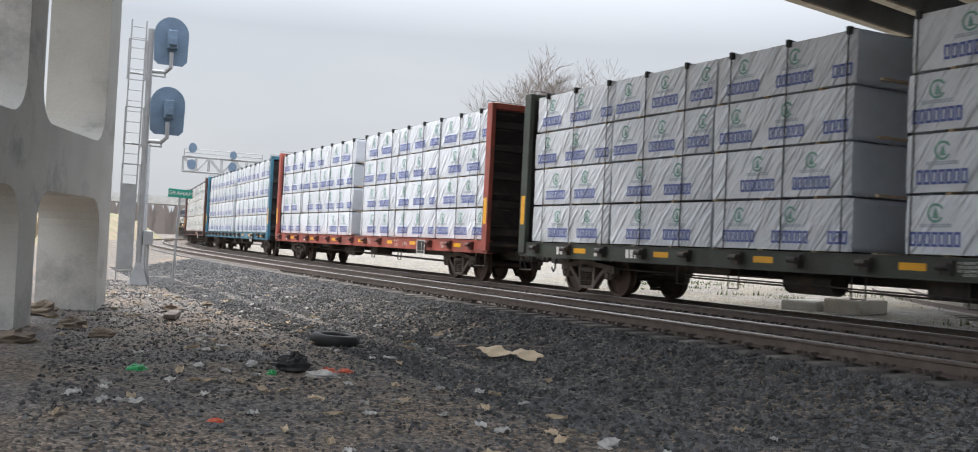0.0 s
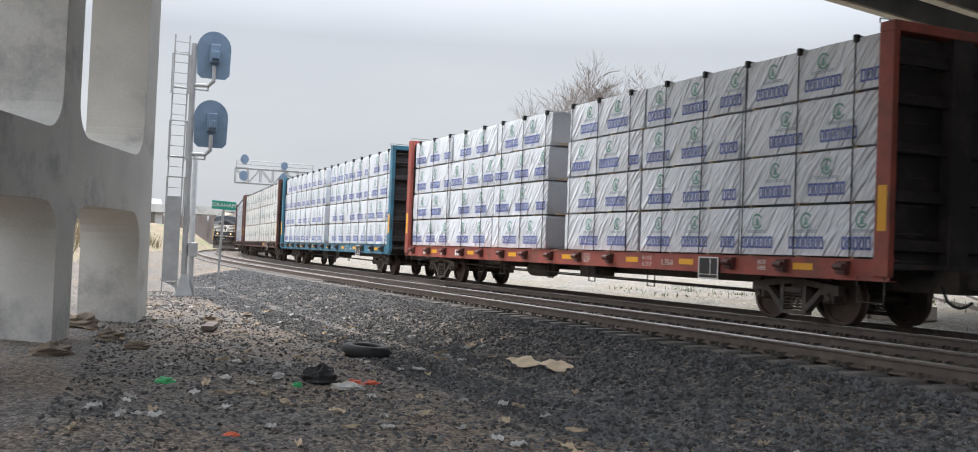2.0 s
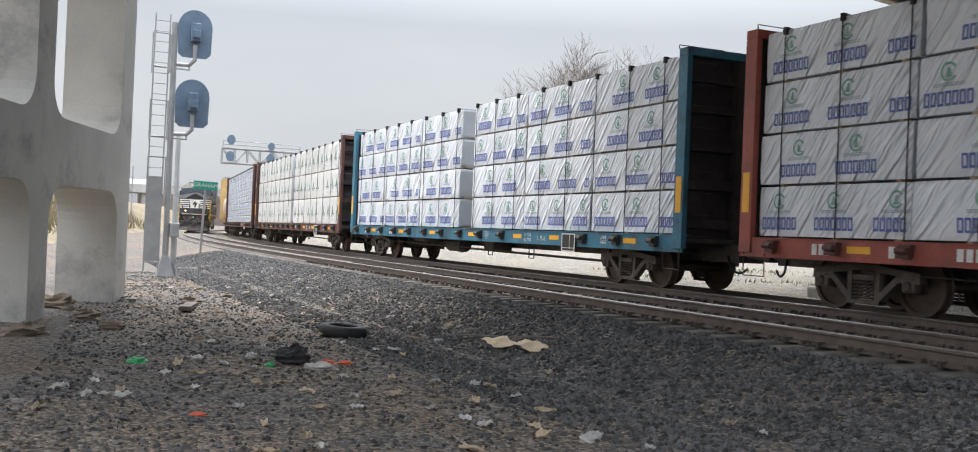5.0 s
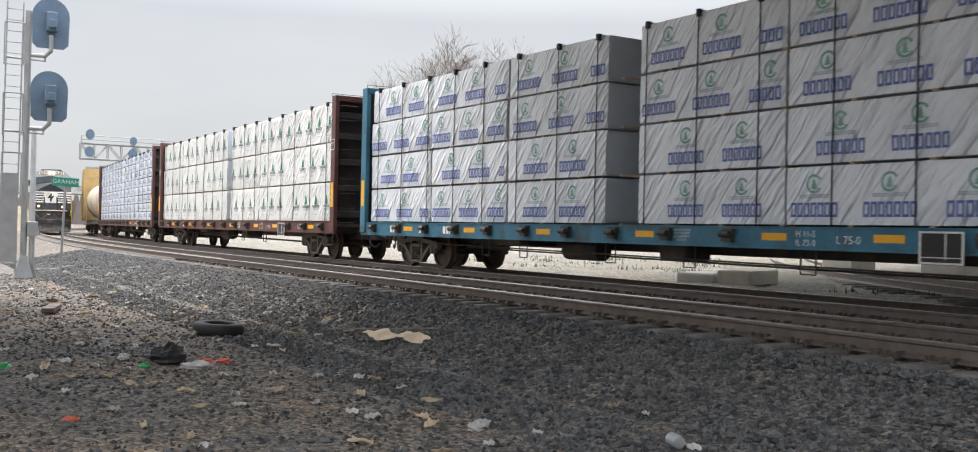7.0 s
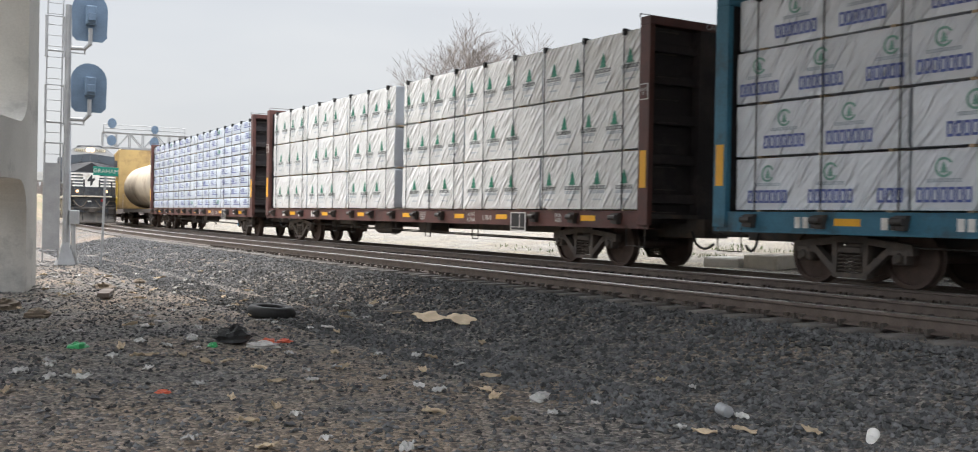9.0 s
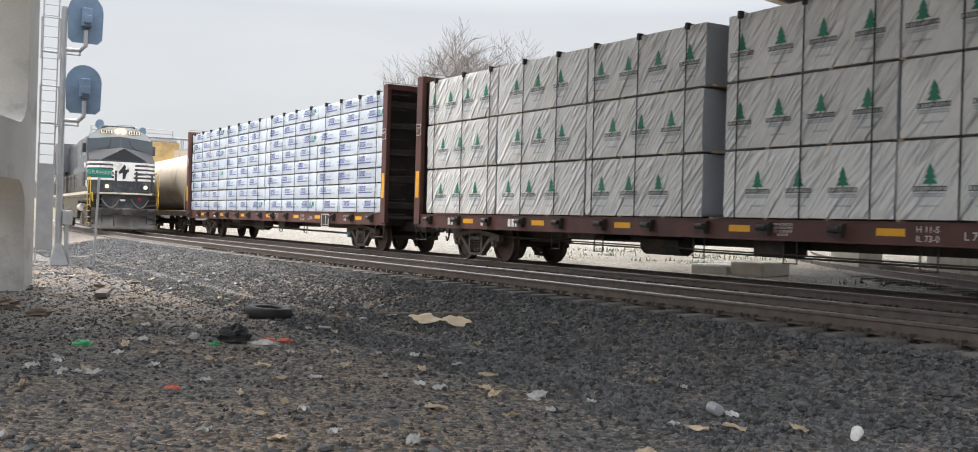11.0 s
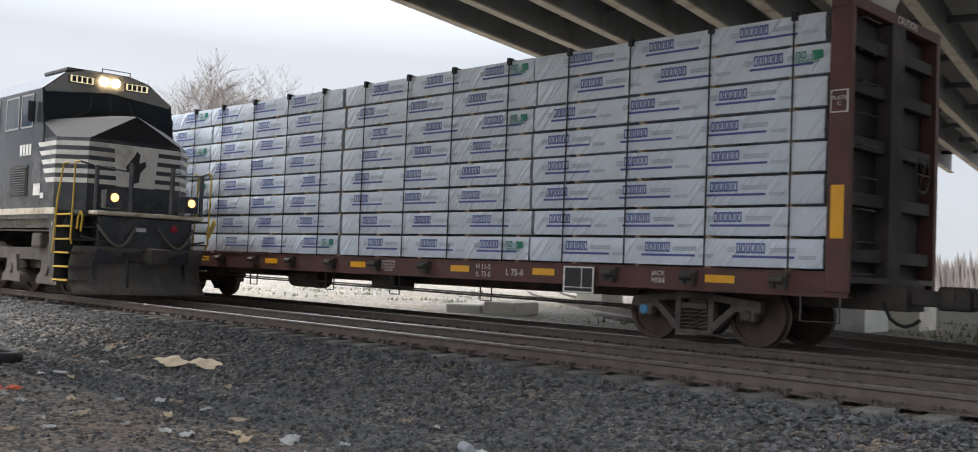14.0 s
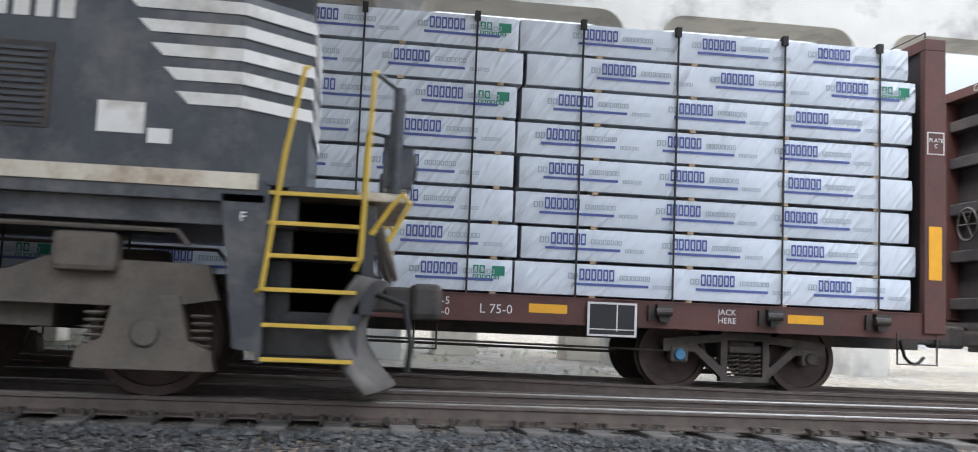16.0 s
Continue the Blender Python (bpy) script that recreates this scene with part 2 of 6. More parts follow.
PRINTPALE = mat("pale_grey_printing", (0.42, 0.47, 0.52), 0.5, vary=0.2, scale=6, grain=50, bump=0.0)
PRINTBLACK = mat("black_printing", (0.06, 0.07, 0.07), 0.5, vary=0.2, scale=6, grain=50, bump=0.0)
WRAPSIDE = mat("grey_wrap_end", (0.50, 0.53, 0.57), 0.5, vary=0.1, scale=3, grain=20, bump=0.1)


def wrap(name, color, pull=0.9):
    """Thin plastic lumber wrap: pale, a little glossy, with pulled creases."""
    m = mat(name, color, 0.3, vary=0.09, scale=1.2, grain=9, bump=0.0, rand=0.05)
    n, l = m.node_tree.nodes, m.node_tree.links
    co, mp, nz = n.new("ShaderNodeTexCoord"), n.new("ShaderNodeMapping"), n.new("ShaderNodeTexNoise")
    mp.vector_type = "TEXTURE"
    mp.inputs["Rotation"].default_value = (radians(38), 0, 0)
    mp.inputs["Scale"].default_value = (1, 0.16, 0.95)
    nz.noise_type, nz.normalize = "RIDGED_MULTIFRACTAL", True
    nz.inputs["Scale"].default_value, nz.inputs["Detail"].default_value = 1.5, 3
    nz.inputs["Distortion"].default_value = 0.5
    b = n.new("ShaderNodeBump")
    b.inputs["Strength"].default_value, b.inputs["Distance"].default_value = pull, 0.16
    l.new(co.outputs["Object"], mp.inputs["Vector"])
    l.new(mp.outputs["Vector"], nz.inputs["Vector"])
    l.new(nz.outputs["Fac"], b.inputs["Height"])
    # crease shading put into the colour: thin fold lines painted darker than the film
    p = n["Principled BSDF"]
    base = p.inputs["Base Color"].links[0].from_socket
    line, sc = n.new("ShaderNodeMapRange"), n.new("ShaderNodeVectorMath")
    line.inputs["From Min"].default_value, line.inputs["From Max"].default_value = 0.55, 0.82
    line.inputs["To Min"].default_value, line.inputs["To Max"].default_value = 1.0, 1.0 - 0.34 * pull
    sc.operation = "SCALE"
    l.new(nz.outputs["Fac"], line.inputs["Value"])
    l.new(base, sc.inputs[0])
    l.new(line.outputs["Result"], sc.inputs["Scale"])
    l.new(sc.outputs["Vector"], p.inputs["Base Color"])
    l.new(b.outputs["Normal"], p.inputs["Normal"])
    return m


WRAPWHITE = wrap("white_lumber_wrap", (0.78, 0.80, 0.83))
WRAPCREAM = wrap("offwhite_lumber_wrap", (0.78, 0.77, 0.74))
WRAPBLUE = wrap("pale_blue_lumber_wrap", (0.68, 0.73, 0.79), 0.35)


# ---- mesh helpers ----
class Shape:
    """Collects vertices and faces of one mesh."""

    def __init__(self):
        self.v, self.f = [], []

    def add(self, verts, faces, m=None):
        k = len(self.v)
        self.v += [tuple(m @ Vector(p)) if m else tuple(p) for p in verts]
        self.f += [tuple(i + k for i in f) for f in faces]
        return self

    def box(self, x0, x1, y0, y1, z0, z1, m=None, bevel=0.0):
        if bevel <= 0:
            p = [(x, y, z) for x in (x0, x1) for y in (y0, y1) for z in (z0, z1)]
            return self.add(p, [(0, 1, 3, 2), (4, 6, 7, 5), (0, 4, 5, 1), (2, 3, 7, 6), (0, 2, 6, 4), (1, 5, 7, 3)], m)
        bm = bmesh.new()
        bmesh.ops.create_cube(bm, size=1)
        bmesh.ops.transform(bm, verts=bm.verts, matrix=Matrix.Translation(((x0 + x1) / 2, (y0 + y1) / 2, (z0 + z1) / 2)) @ Matrix.Diagonal((x1 - x0, y1 - y0, z1 - z0, 1)))
        bmesh.ops.bevel(bm, geom=bm.edges[:], offset=bevel, segments=2, affect="EDGES", profile=0.5)
        bm.verts.index_update()
        self.add([v.co for v in bm.verts], [[v.index for v in f.verts] for f in bm.faces], m)
        bm.free()
        return self

    def prism(self, outline, x0, x1, m=None):
        """An outline in (y, z), run from x0 to x1."""
        n = len(outline)
        p = [(x0, a, b) for a, b in outline] + [(x1, a, b) for a, b in outline]
        return self.add(p, [tuple(range(n)), tuple(range(2 * n - 1, n - 1, -1))] + [(i, i + n, (i + 1) % n + n, (i + 1) % n) for i in range(n)], m)

    def tube(self, a, b, r, n=10, r2=None, cap=True):
        a, b = Vector(a), Vector(b)
        q = (b - a).to_track_quat("Z", "Y").to_matrix()
        r2 = r if r2 is None else r2
        ring = [(math.cos(2 * math.pi * i / n), math.sin(2 * math.pi * i / n)) for i in range(n)]
        p = [a + q @ Vector((c * r, s * r, 0)) for c, s in ring] + [b + q @ Vector((c * r2, s * r2, 0)) for c, s in ring]
        f = [(i, (i + 1) % n, (i + 1) % n + n, i + n) for i in range(n)]
        if cap:
            f += [tuple(range(n - 1, -1, -1)), tuple(range(n, 2 * n))]
        return self.add(p, f)

    def pipe(self, points, r, n=8):
        """One bent round bar along the points."""
        pts = [Vector(p) for p in points]
        ways = [(b - a).normalized() for a, b in zip(pts, pts[1:])]
        q = ways[0].to_track_quat("Z", "Y")
        k = len(self.v)
        for i, p in enumerate(pts):
            way = ways[0] if i == 0 else ways[-1] if i == len(ways) else (ways[i - 1] + ways[i]).normalized()
            q = (q @ Vector((0, 0, 1))).rotation_difference(way) @ q
            self.v += [tuple(p + q @ Vector((r * math.cos(2 * math.pi * j / n), r * math.sin(2 * math.pi * j / n), 0))) for j in range(n)]
        self.f += [(k + i * n + j, k + i * n + (j + 1) % n, k + (i + 1) * n + (j + 1) % n, k + (i + 1) * n + j) for i in range(len(ways)) for j in range(n)]
        self.f += [tuple(k + j for j in range(n - 1, -1, -1)), tuple(k + len(ways) * n + j for j in range(n))]
        return self

    def lathe(self, profile, m=None, n=24):
        """A profile of (radius, x) turned round the x axis."""
        k = len(profile)
        p = [(x, r * math.cos(2 * math.pi * i / n), r * math.sin(2 * math.pi * i / n)) for i in range(n) for r, x in profile]
        f = [(i * k + j, i * k + j + 1, (i + 1) % n * k + j + 1, (i + 1) % n * k + j) for i in range(n) for j in range(k - 1)]
        return self.add(p, f, m)

    def mesh(self, name):
        me = bpy.data.meshes.new(name)
        me.from_pydata(self.v, [], self.f)
        me.validate()
        bm = bmesh.new()
        bm.from_mesh(me)
        bmesh.ops.recalc_face_normals(bm, faces=bm.faces)
        bm.to_mesh(me)
        bm.free()
        return me


def part(name, shape, material, parent=None, label="", smooth=False, at=None):
    """One mesh object, from a Shape or a mesh, under a thing or a part."""
    me = shape.mesh(name) if isinstance(shape, Shape) else shape
    if material and not me.materials:
        me.materials.append(material)
    if smooth:
        me.polygons.foreach_set("use_smooth", [True] * len(me.polygons))
    ob = new(name, me)
    ob.parent = parent
    if at is not None:
        ob.matrix_basis = at
    return tagged(ob, label) if label else ob


def thing(name, label, category, at=None, group="", kind=""):
    ob = new(name)
    ob.empty_display_size = 0.3
    if at is not None:
        ob.matrix_basis = at
    return tagged(ob, label, category, group, kind)


def text_shape(words, size, material, name="lettering", parent=None, at=None, bold=0.0):
    cu = bpy.data.curves.new(name, "FONT")
    cu.body, cu.size, cu.align_x, cu.align_y, cu.offset, cu.resolution_u = words, size, "CENTER", "CENTER", bold, 2
    tmp = bpy.data.objects.new("tmp", cu)
    me = bpy.data.meshes.new_from_object(tmp)
    bpy.data.objects.remove(tmp)
    me.name = name
    me.materials.clear()
    return part(name, me, material, parent, at=at)


# Lettering on a face that looks towards -x, reading along -y.
FACE = Matrix(((0, 0, -1, 0), (-1, 0, 0, 0), (0, 1, 0, 0), (0, 0, 0, 1)))


def on_side(x, y, z):
    return Matrix.Translation((x, y, z)) @ FACE


# ---- the two curving tracks ----
NEAR_X, BEND_Y, BEND_R, SPACING, NEAR_Z = 9.45, 30.0, 435.0, 4.05, 0.05


def track(s, off=0.0):
    """Place and heading (to the right of +y) on the near track, off metres to its right."""
    a = max(0.0, s - BEND_Y) / BEND_R
    x = NEAR_X + BEND_R * (1 - math.cos(a)) + off * math.cos(a)
    y = (s if s < BEND_Y else BEND_Y + BEND_R * math.sin(a)) - off * math.sin(a)
    return Vector((x, y, 0)), a


def ride(s, off, half=8.1):
    a, b = track(s - half, off)[0], track(s + half, off)[0]
    d = b - a
    return Matrix.Translation((a + b) / 2) @ Matrix.Rotation(-math.atan2(d.x, d.y), 4, "Z")


# ---- ground ----
def lift(u, y):
    """Height of the ground u metres to the right of the near track's middle."""
    pts = [(-60, 0.4), (-30, -0.35), (-8, -0.62), (-3.6, -0.60), (-2.5, -0.38), (-1.55, -0.185), (-1.2, -0.165), (1.4, -0.16), (2.0, -0.17), (5.4, -0.19), (6.3, -0.26), (9, -0.16), (14, -0.06), (60, 0.05)]
    z = np.interp(u, [p[0] for p in pts], [p[1] for p in pts])
    rough = 0.0 if -1.6 < u < 5.7 else 1.0
    z += rough * (0.05 * noise.noise((u * 0.35, y * 0.35, 1)) + 0.03 * noise.noise((u * 1.3, y * 1.3, 5)))
    if u < -6:
        z += 0.22 * max(0, noise.noise((u * 0.4, y * 0.3, 9)))
    return z


def build_ground():
    us = [-900, -300, -120, -60, -40, -30, -24, -20, -17] + [(-15 + 0.35 * i) for i in range(40)] + [-1.0, 0, 2, 4, 5.5, 5.9, 6.3, 6.8, 7.5, 8.5, 9.5] + [11 + 2 * i for i in range(10)] + [36, 45, 60, 120, 300, 900]
    ys = [-300, -100, -50, -30, -20, -14] + [-10 + 0.45 * i for i in range(100)] + [36 + 2 * i for i in range(30)] + [100 + 8 * i for i in range(14)] + [230, 280, 350, 450, 600, 900, 1500, 2600]
    bm = Shape()
    for s in ys:
        for u in us:
            p, a = track(s, u)
            if s > 300:
                p = Vector((track(300)[0].x + u + 0.55 * (s - 300), s, 0))
            bm.v.append((p.x, p.y, lift(u, s)))
    w = len(us)
    bm.f = [(j * w + i, j * w + i + 1, (j + 1) * w + i + 1, (j + 1) * w + i) for j in range(len(ys) - 1) for i in range(w - 1)]
    ob = part("ground", bm, BALLAST, smooth=True)
    tagged(ob, "dark gravel and dirt ground strewn with litter beside the railway", "ground", kind="structure")


build_ground()


def build_yard():
    """A sheet of pale crushed stone spread over the ground beyond the far track."""
    us = [6.8, 7.5, 8.5, 9.5] + [11 + 2 * i for i in range(10)] + [36, 45, 60]
    ys = [-50, -30, -20, -14] + [-10 + 0.45 * i for i in range(100)] + [36 + 2 * i for i in range(30)] + [100 + 8 * i for i in range(5)]
    sh = Shape()
    for s in ys:
        for u in us:
            p, a = track(s, u)
            sh.v.append((p.x, p.y, lift(u, s) + 0.012))
    w = len(us)
    sh.f = [(j * w + i, j * w + i + 1, (j + 1) * w + i + 1, (j + 1) * w + i) for j in range(len(ys) - 1) for i in range(w - 1)]
    tagged(part("gravel_yard", sh, YARD, smooth=True), "pale tan gravel yard beyond the tracks", "gravel yard", kind="structure")
    weeds = Shape()
    rnd = random.Random(23)
    for _ in range(90):
        cs, cu, size = rnd.uniform(-6, 34), rnd.uniform(9.0, 20.0), rnd.uniform(0.3, 1.1)
        for _ in range(26):
            s, u = cs + rnd.gauss(0, size), cu + rnd.gauss(0, size * 0.5)
            q = track(s, u)[0] + Vector((0, 0, lift(u, s)))
            h, a = rnd.uniform(0.05, 0.16), rnd.uniform(0, 6.28)
            side = Vector((math.cos(a), math.sin(a), 0)) * 0.02
            weeds.add([q - side, q + side, q + Vector((rnd.uniform(-0.05, 0.05), rnd.uniform(-0.05, 0.05), h))], [(0, 1, 2)])
    tagged(part("weeds", weeds, WEED), "low green weeds scattered over the yard", "weeds", kind="stuff")


build_yard()


def build_track(off, rise):
    """Rails of one track: base, web and head, with a polished running top."""
    tr = thing("railway_track", "steel railway track on dark wooden ties", "track", kind="structure")
    svals = list(np.arange(-40, 36, 2.0)) + list(np.arange(36, 300, 4.0))
    prof = [(-0.075, -0.17), (0.075, -0.17), (0.075, -0.158), (0.012, -0.135), (0.012, -0.045), (0.036, -0.035), (0.036, -0.002), (-0.036, -0.002), (-0.036, -0.035), (-0.012, -0.045), (-0.012, -0.135), (-0.075, -0.158)]
    for side in (-0.7525, 0.7525):
        sh, top = Shape(), Shape()
        n = len(prof)
        for s in svals:
            for dx, z in prof:
                p, a = track(s, off + side + dx)
                sh.v.append((p.x, p.y, z + rise))
            for dx, dz in ((-0.0375, -0.010), (-0.031, 0.0), (0.031, 0.0), (0.0375, -0.010)):
                p, a = track(s, off + side + dx)
                top.v.append((p.x, p.y, 0.002 + dz + rise))
        sh.f = [(j * n + i, j * n + (i + 1) % n, (j + 1) * n + (i + 1) % n, (j + 1) * n + i) for j in range(len(svals) - 1) for i in range(n)]
        top.f = [(4 * j + i, 4 * j + i + 1, 4 * j + i + 5, 4 * j + i + 4) for j in range(len(svals) - 1) for i in range(3)]
        rail = part("rail", sh, RAIL, tr)
        part("rail_head", top, RAILTOP, rail)
    return tr


near_track = build_track(0.0, NEAR_Z)
far_track = build_track(SPACING, 0.0)

TIE_MESH = Shape().box(-1.30, 1.30, -0.115, 0.115, -0.34, -0.172, bevel=0.015)
TIE_MESH = TIE_MESH.mesh("tie")
TIE_MESH.materials.append(TIE)
PLATE_MESH = Shape().box(-0.17, 0.17, -0.09, 0.09, -0.176, -0.157, bevel=0.004)
for sx in (-0.125, 0.095):
    for sy in (-0.055, 0.055):
        PLATE_MESH.box(sx - 0.016, sx + 0.016, sy - 0.016, sy + 0.016, -0.16, -0.125).box(sx - 0.028, sx + 0.028, sy - 0.022, sy + 0.022, -0.128, -0.112, bevel=0.004)
for sy in (-0.125, 0.125):
    PLATE_MESH.box(-0.10, 0.10, sy - 0.02, sy + 0.02, -0.19, -0.118, bevel=0.008)
PLATE_MESH = PLATE_MESH.mesh("tie_plate")
PLATE_MESH.materials.append(IRON)


def lay_ties(tr, off, first, last, rise=0.0):
    s = first
    rnd = random.Random(int(off * 10) + 3)
    while s < last:
        p, a = track(s, off + rnd.uniform(-0.05, 0.05))
        ob = new("tie", TIE_MESH)
        ob.parent = tr
        ob.matrix_basis = Matrix.Translation(p + Vector((0, 0, rise))) @ Matrix.Rotation(-a + rnd.uniform(-0.015, 0.015), 4, "Z")
        if -12 < s < 32:
            for side in (-0.7525, 0.7525):
                part("tie_plate", PLATE_MESH, None, ob, at=Matrix.Translation((side, 0, 0)))
        s += 0.545 + rnd.uniform(-0.02, 0.02)


# ---- bridge over the tracks ----
BR = Matrix.Translation((2.2, 20.2, 0)) @ Matrix.Rotation(radians(12), 4, "Z")   # local x runs along the bridge, local -y under it


def build_bridge():
    br = thing("road_bridge", "concrete and steel road bridge with cream lower flanges crossing over the tracks", "bridge", kind="structure")
    part("deck", Shape().box(-7.5, 70, -26, 0.9, 10.35, 10.7, BR), CONCRETE, br, "stained concrete deck slab")
    part("parapet", Shape().box(-7.5, 70, 0.75, 1.0, 10.7, 11.6, BR), CONCRETE, br)
    for i in range(14):
        y = -1.92 * i
        g = part("girder", Shape().box(-7.5, 70, y - 0.012, y + 0.012, 9.03, 10.35, BR), STEEL_GREY, br)
        part("flange", Shape().box(-7.5, 70, y - 0.17, y + 0.17, 8.97, 9.03, BR), STEEL_CREAM, g, "cream-painted lower flange")
    for k in range(13):
        x = -6.5 + 6.0 * k
        for i in range(13):
            y = -1.92 * i
            s = Shape()
            s.box(x - 0.06, x + 0.06, y - 1.9, y - 0.02, 9.75, 10.0, BR)
            part("cross_brace", s, STEEL_GREY, br)


build_bridge()


def rounded(x0, x1, z0, z1, r, lower=True, upper=True, n=6):
    """A closed opening outline with rounded corners."""
    out = []
    for cx, cz, a0, on in ((x1 - r, z0 + r, -90, lower), (x1 - r, z1 - r, 0, upper), (x0 + r, z1 - r, 90, upper), (x0 + r, z0 + r, 180, lower)):
        if on:
            out += [(cx + r * math.cos(radians(a0 + 90 * i / n)), cz + r * math.sin(radians(a0 + 90 * i / n))) for i in range(n + 1)]
        else:
            out.append((cx + r * (1 if cx > (x0 + x1) / 2 else -1), cz + r * (1 if cz > (z0 + z1) / 2 else -1)))
    return out


def build_bent(name, m, spacing, width, thick, bays, zs, label):
    """A concrete pier frame: columns, a middle beam and a cap, with rounded openings. Local y runs along it, x is its thickness."""
    bm = bmesh.new()
    total = spacing * bays + width
    outer = [(0, zs[0]), (total, zs[0]), (total, zs[-1]), (0, zs[-1])]
    loops = [outer]
    for k in range(bays):
        y0, y1 = width + spacing * k, spacing * (k + 1)
        for z0, z1, lo in zs[1]:
            loops.append(rounded(y0, y1, z0, z1, 0.55, lower=lo))
    edges = []
    for lp in loops:
        vs = [bm.verts.new((0, a, b)) for a, b in lp]
        edges += [bm.edges.new((vs[i], vs[(i + 1) % len(vs)])) for i in range(len(vs))]
    bmesh.ops.triangle_fill(bm, use_beauty=True, edges=edges, normal=(1, 0, 0))
    # triangle_fill covers the openings too: remove what lies inside them
    def inside(f):
        c = f.calc_center_median()
        return any(min(p[0] for p in lp) < c.y < max(p[0] for p in lp) and min(p[1] for p in lp) < c.z < max(p[1] for p in lp) and all((lp[(i + 1) % len(lp)][0] - lp[i][0]) * (c.z - lp[i][1]) - (lp[(i + 1) % len(lp)][1] - lp[i][1]) * (c.y - lp[i][0]) > 0 for i in range(len(lp))) for lp in loops[1:])
    bmesh.ops.delete(bm, geom=[f for f in bm.faces if inside(f)], context="FACES_ONLY")
    ext = bmesh.ops.extrude_face_region(bm, geom=bm.faces[:])
    bmesh.ops.translate(bm, verts=[v for v in ext["geom"] if isinstance(v, bmesh.types.BMVert)], vec=(-thick, 0, 0))
    bmesh.ops.recalc_face_normals(bm, faces=bm.faces)
    bmesh.ops.transform(bm, verts=bm.verts, matrix=m)
    me = bpy.data.meshes.new(name)
    bm.to_mesh(me)
    bm.free()
    return tagged(part(name, me, CONCRETE), label, "bridge pier", kind="structure")


near_pier = build_bent("bridge_pier", Matrix.Translation((0.62, 16.85, 0)) @ Matrix.Rotation(radians(-20.2), 4, "Z") @ Matrix.Translation((0, -8.68, 0)), 4.34, 0.74, 1.08, 3, (-1.0, ((-0.9, 1.48, False), (2.52, 7.9, True)), 8.95), "weathered concrete bridge pier frame with rounded openings")
far_pier = build_bent("bridge_pier", Matrix.Translation((22.2, -22.5, 0)), 5.4, 0.85, 1.2, 6, (-1.0, ((-0.9, 7.7, False),), 8.95), "sunlit concrete bridge pier frame with arched openings")


# ---- centre-beam lumber cars ----
WHEEL_R, AXLES = 0.457, (-0.89, 0.89)


def wheelset_mesh(r, name="wheelset", gauge=0.72):
    sh = Shape()
    for sgn in (-1, 1):
        prof = [(0.0, 0.10), (0.10, 0.10), (0.12, 0.05), (r * 0.55, 0.035), (r * 0.84, 0.02), (r * 0.86, 0.07), (r, 0.068), (r, -0.05), (r + 0.027, -0.062), (r + 0.022, -0.085), (r * 0.86, -0.085), (r * 0.82, -0.02), (0.1, -0.05)]
        sh.lathe([(a, sgn * (gauge + b)) for a, b in prof], n=32)
    sh.lathe([(0.085, -gauge), (0.085, gauge)], n=12)
    for sgn in (-1, 1):
        sh.lathe([(0.09, sgn * (gauge + 0.1)), (0.09, sgn * (gauge + 0.32)), (0.0, sgn * (gauge + 0.32))], n=12)
    me = sh.mesh(name)
    me.materials.append(WHEEL)
    return me


CAR_WHEELS = wheelset_mesh(WHEEL_R)
FRAME_OUT = Shape()
for sg in (-1, 1):
    FRAME_OUT.prism([(sg * 1.10, 0.50), (sg * 1.10, 0.66), (sg * 0.30, 0.74), (sg * 0.30, 0.64), (sg * 0.66, 0.60), (sg * 0.68, 0.50)], -0.05, 0.09)
    FRAME_OUT.prism([(sg * 0.80, 0.60), (sg * 0.66, 0.60), (sg * 0.30, 0.30), (sg * 0.30, 0.16)], -0.05, 0.09)
    FRAME_OUT.prism([(sg * 0.24, 0.16), (sg * 0.33, 0.16), (sg * 0.33, 0.72), (sg * 0.24, 0.72)], -0.05, 0.09)
    FRAME_OUT.box(-0.07, 0.10, sg * 0.89 - 0.12, sg * 0.89 + 0.12, 0.36, 0.58, bevel=0.03)
FRAME_OUT.box(-0.05, 0.09, -0.33, 0.33, 0.13, 0.20)
FRAME_OUT.box(-0.05, 0.09, -0.33, 0.33, 0.66, 0.76)
FRAME_OUT.box(-0.06, 0.12, -0.22, 0.22, 0.50, 0.60, bevel=0.02)
FRAME_MESH = FRAME_OUT.mesh("side_frame")
FRAME_MESH.materials.append(TRUCK)
SPRING_MESH = Shape().pipe([(0.07 * math.cos(a * 0.7), 0.07 * math.sin(a * 0.7), 0.215 + 0.0062 * a) for a in range(46)], 0.013, 5).mesh("spring")
SPRING_MESH.materials.append(TRUCK)
CAP_MESH = Shape().lathe([(0.0, -0.05), (0.06, -0.05), (0.075, -0.03), (0.085, 0.0), (0.085, 0.05)], n=16).mesh("bearing_cap")
CAP_MESH.materials.append(IRON)
BLUECAP = mat("blue_bearing_cap", (0.10, 0.30, 0.50), 0.5, vary=0.2, scale=6, grain=30, bump=0.05)

TIMBER = mat("raw_pine_dunnage", (0.45, 0.34, 0.22), 0.85, vary=0.3, scale=6, grain=30)
rolling = []      # (wheelset, radius, train)


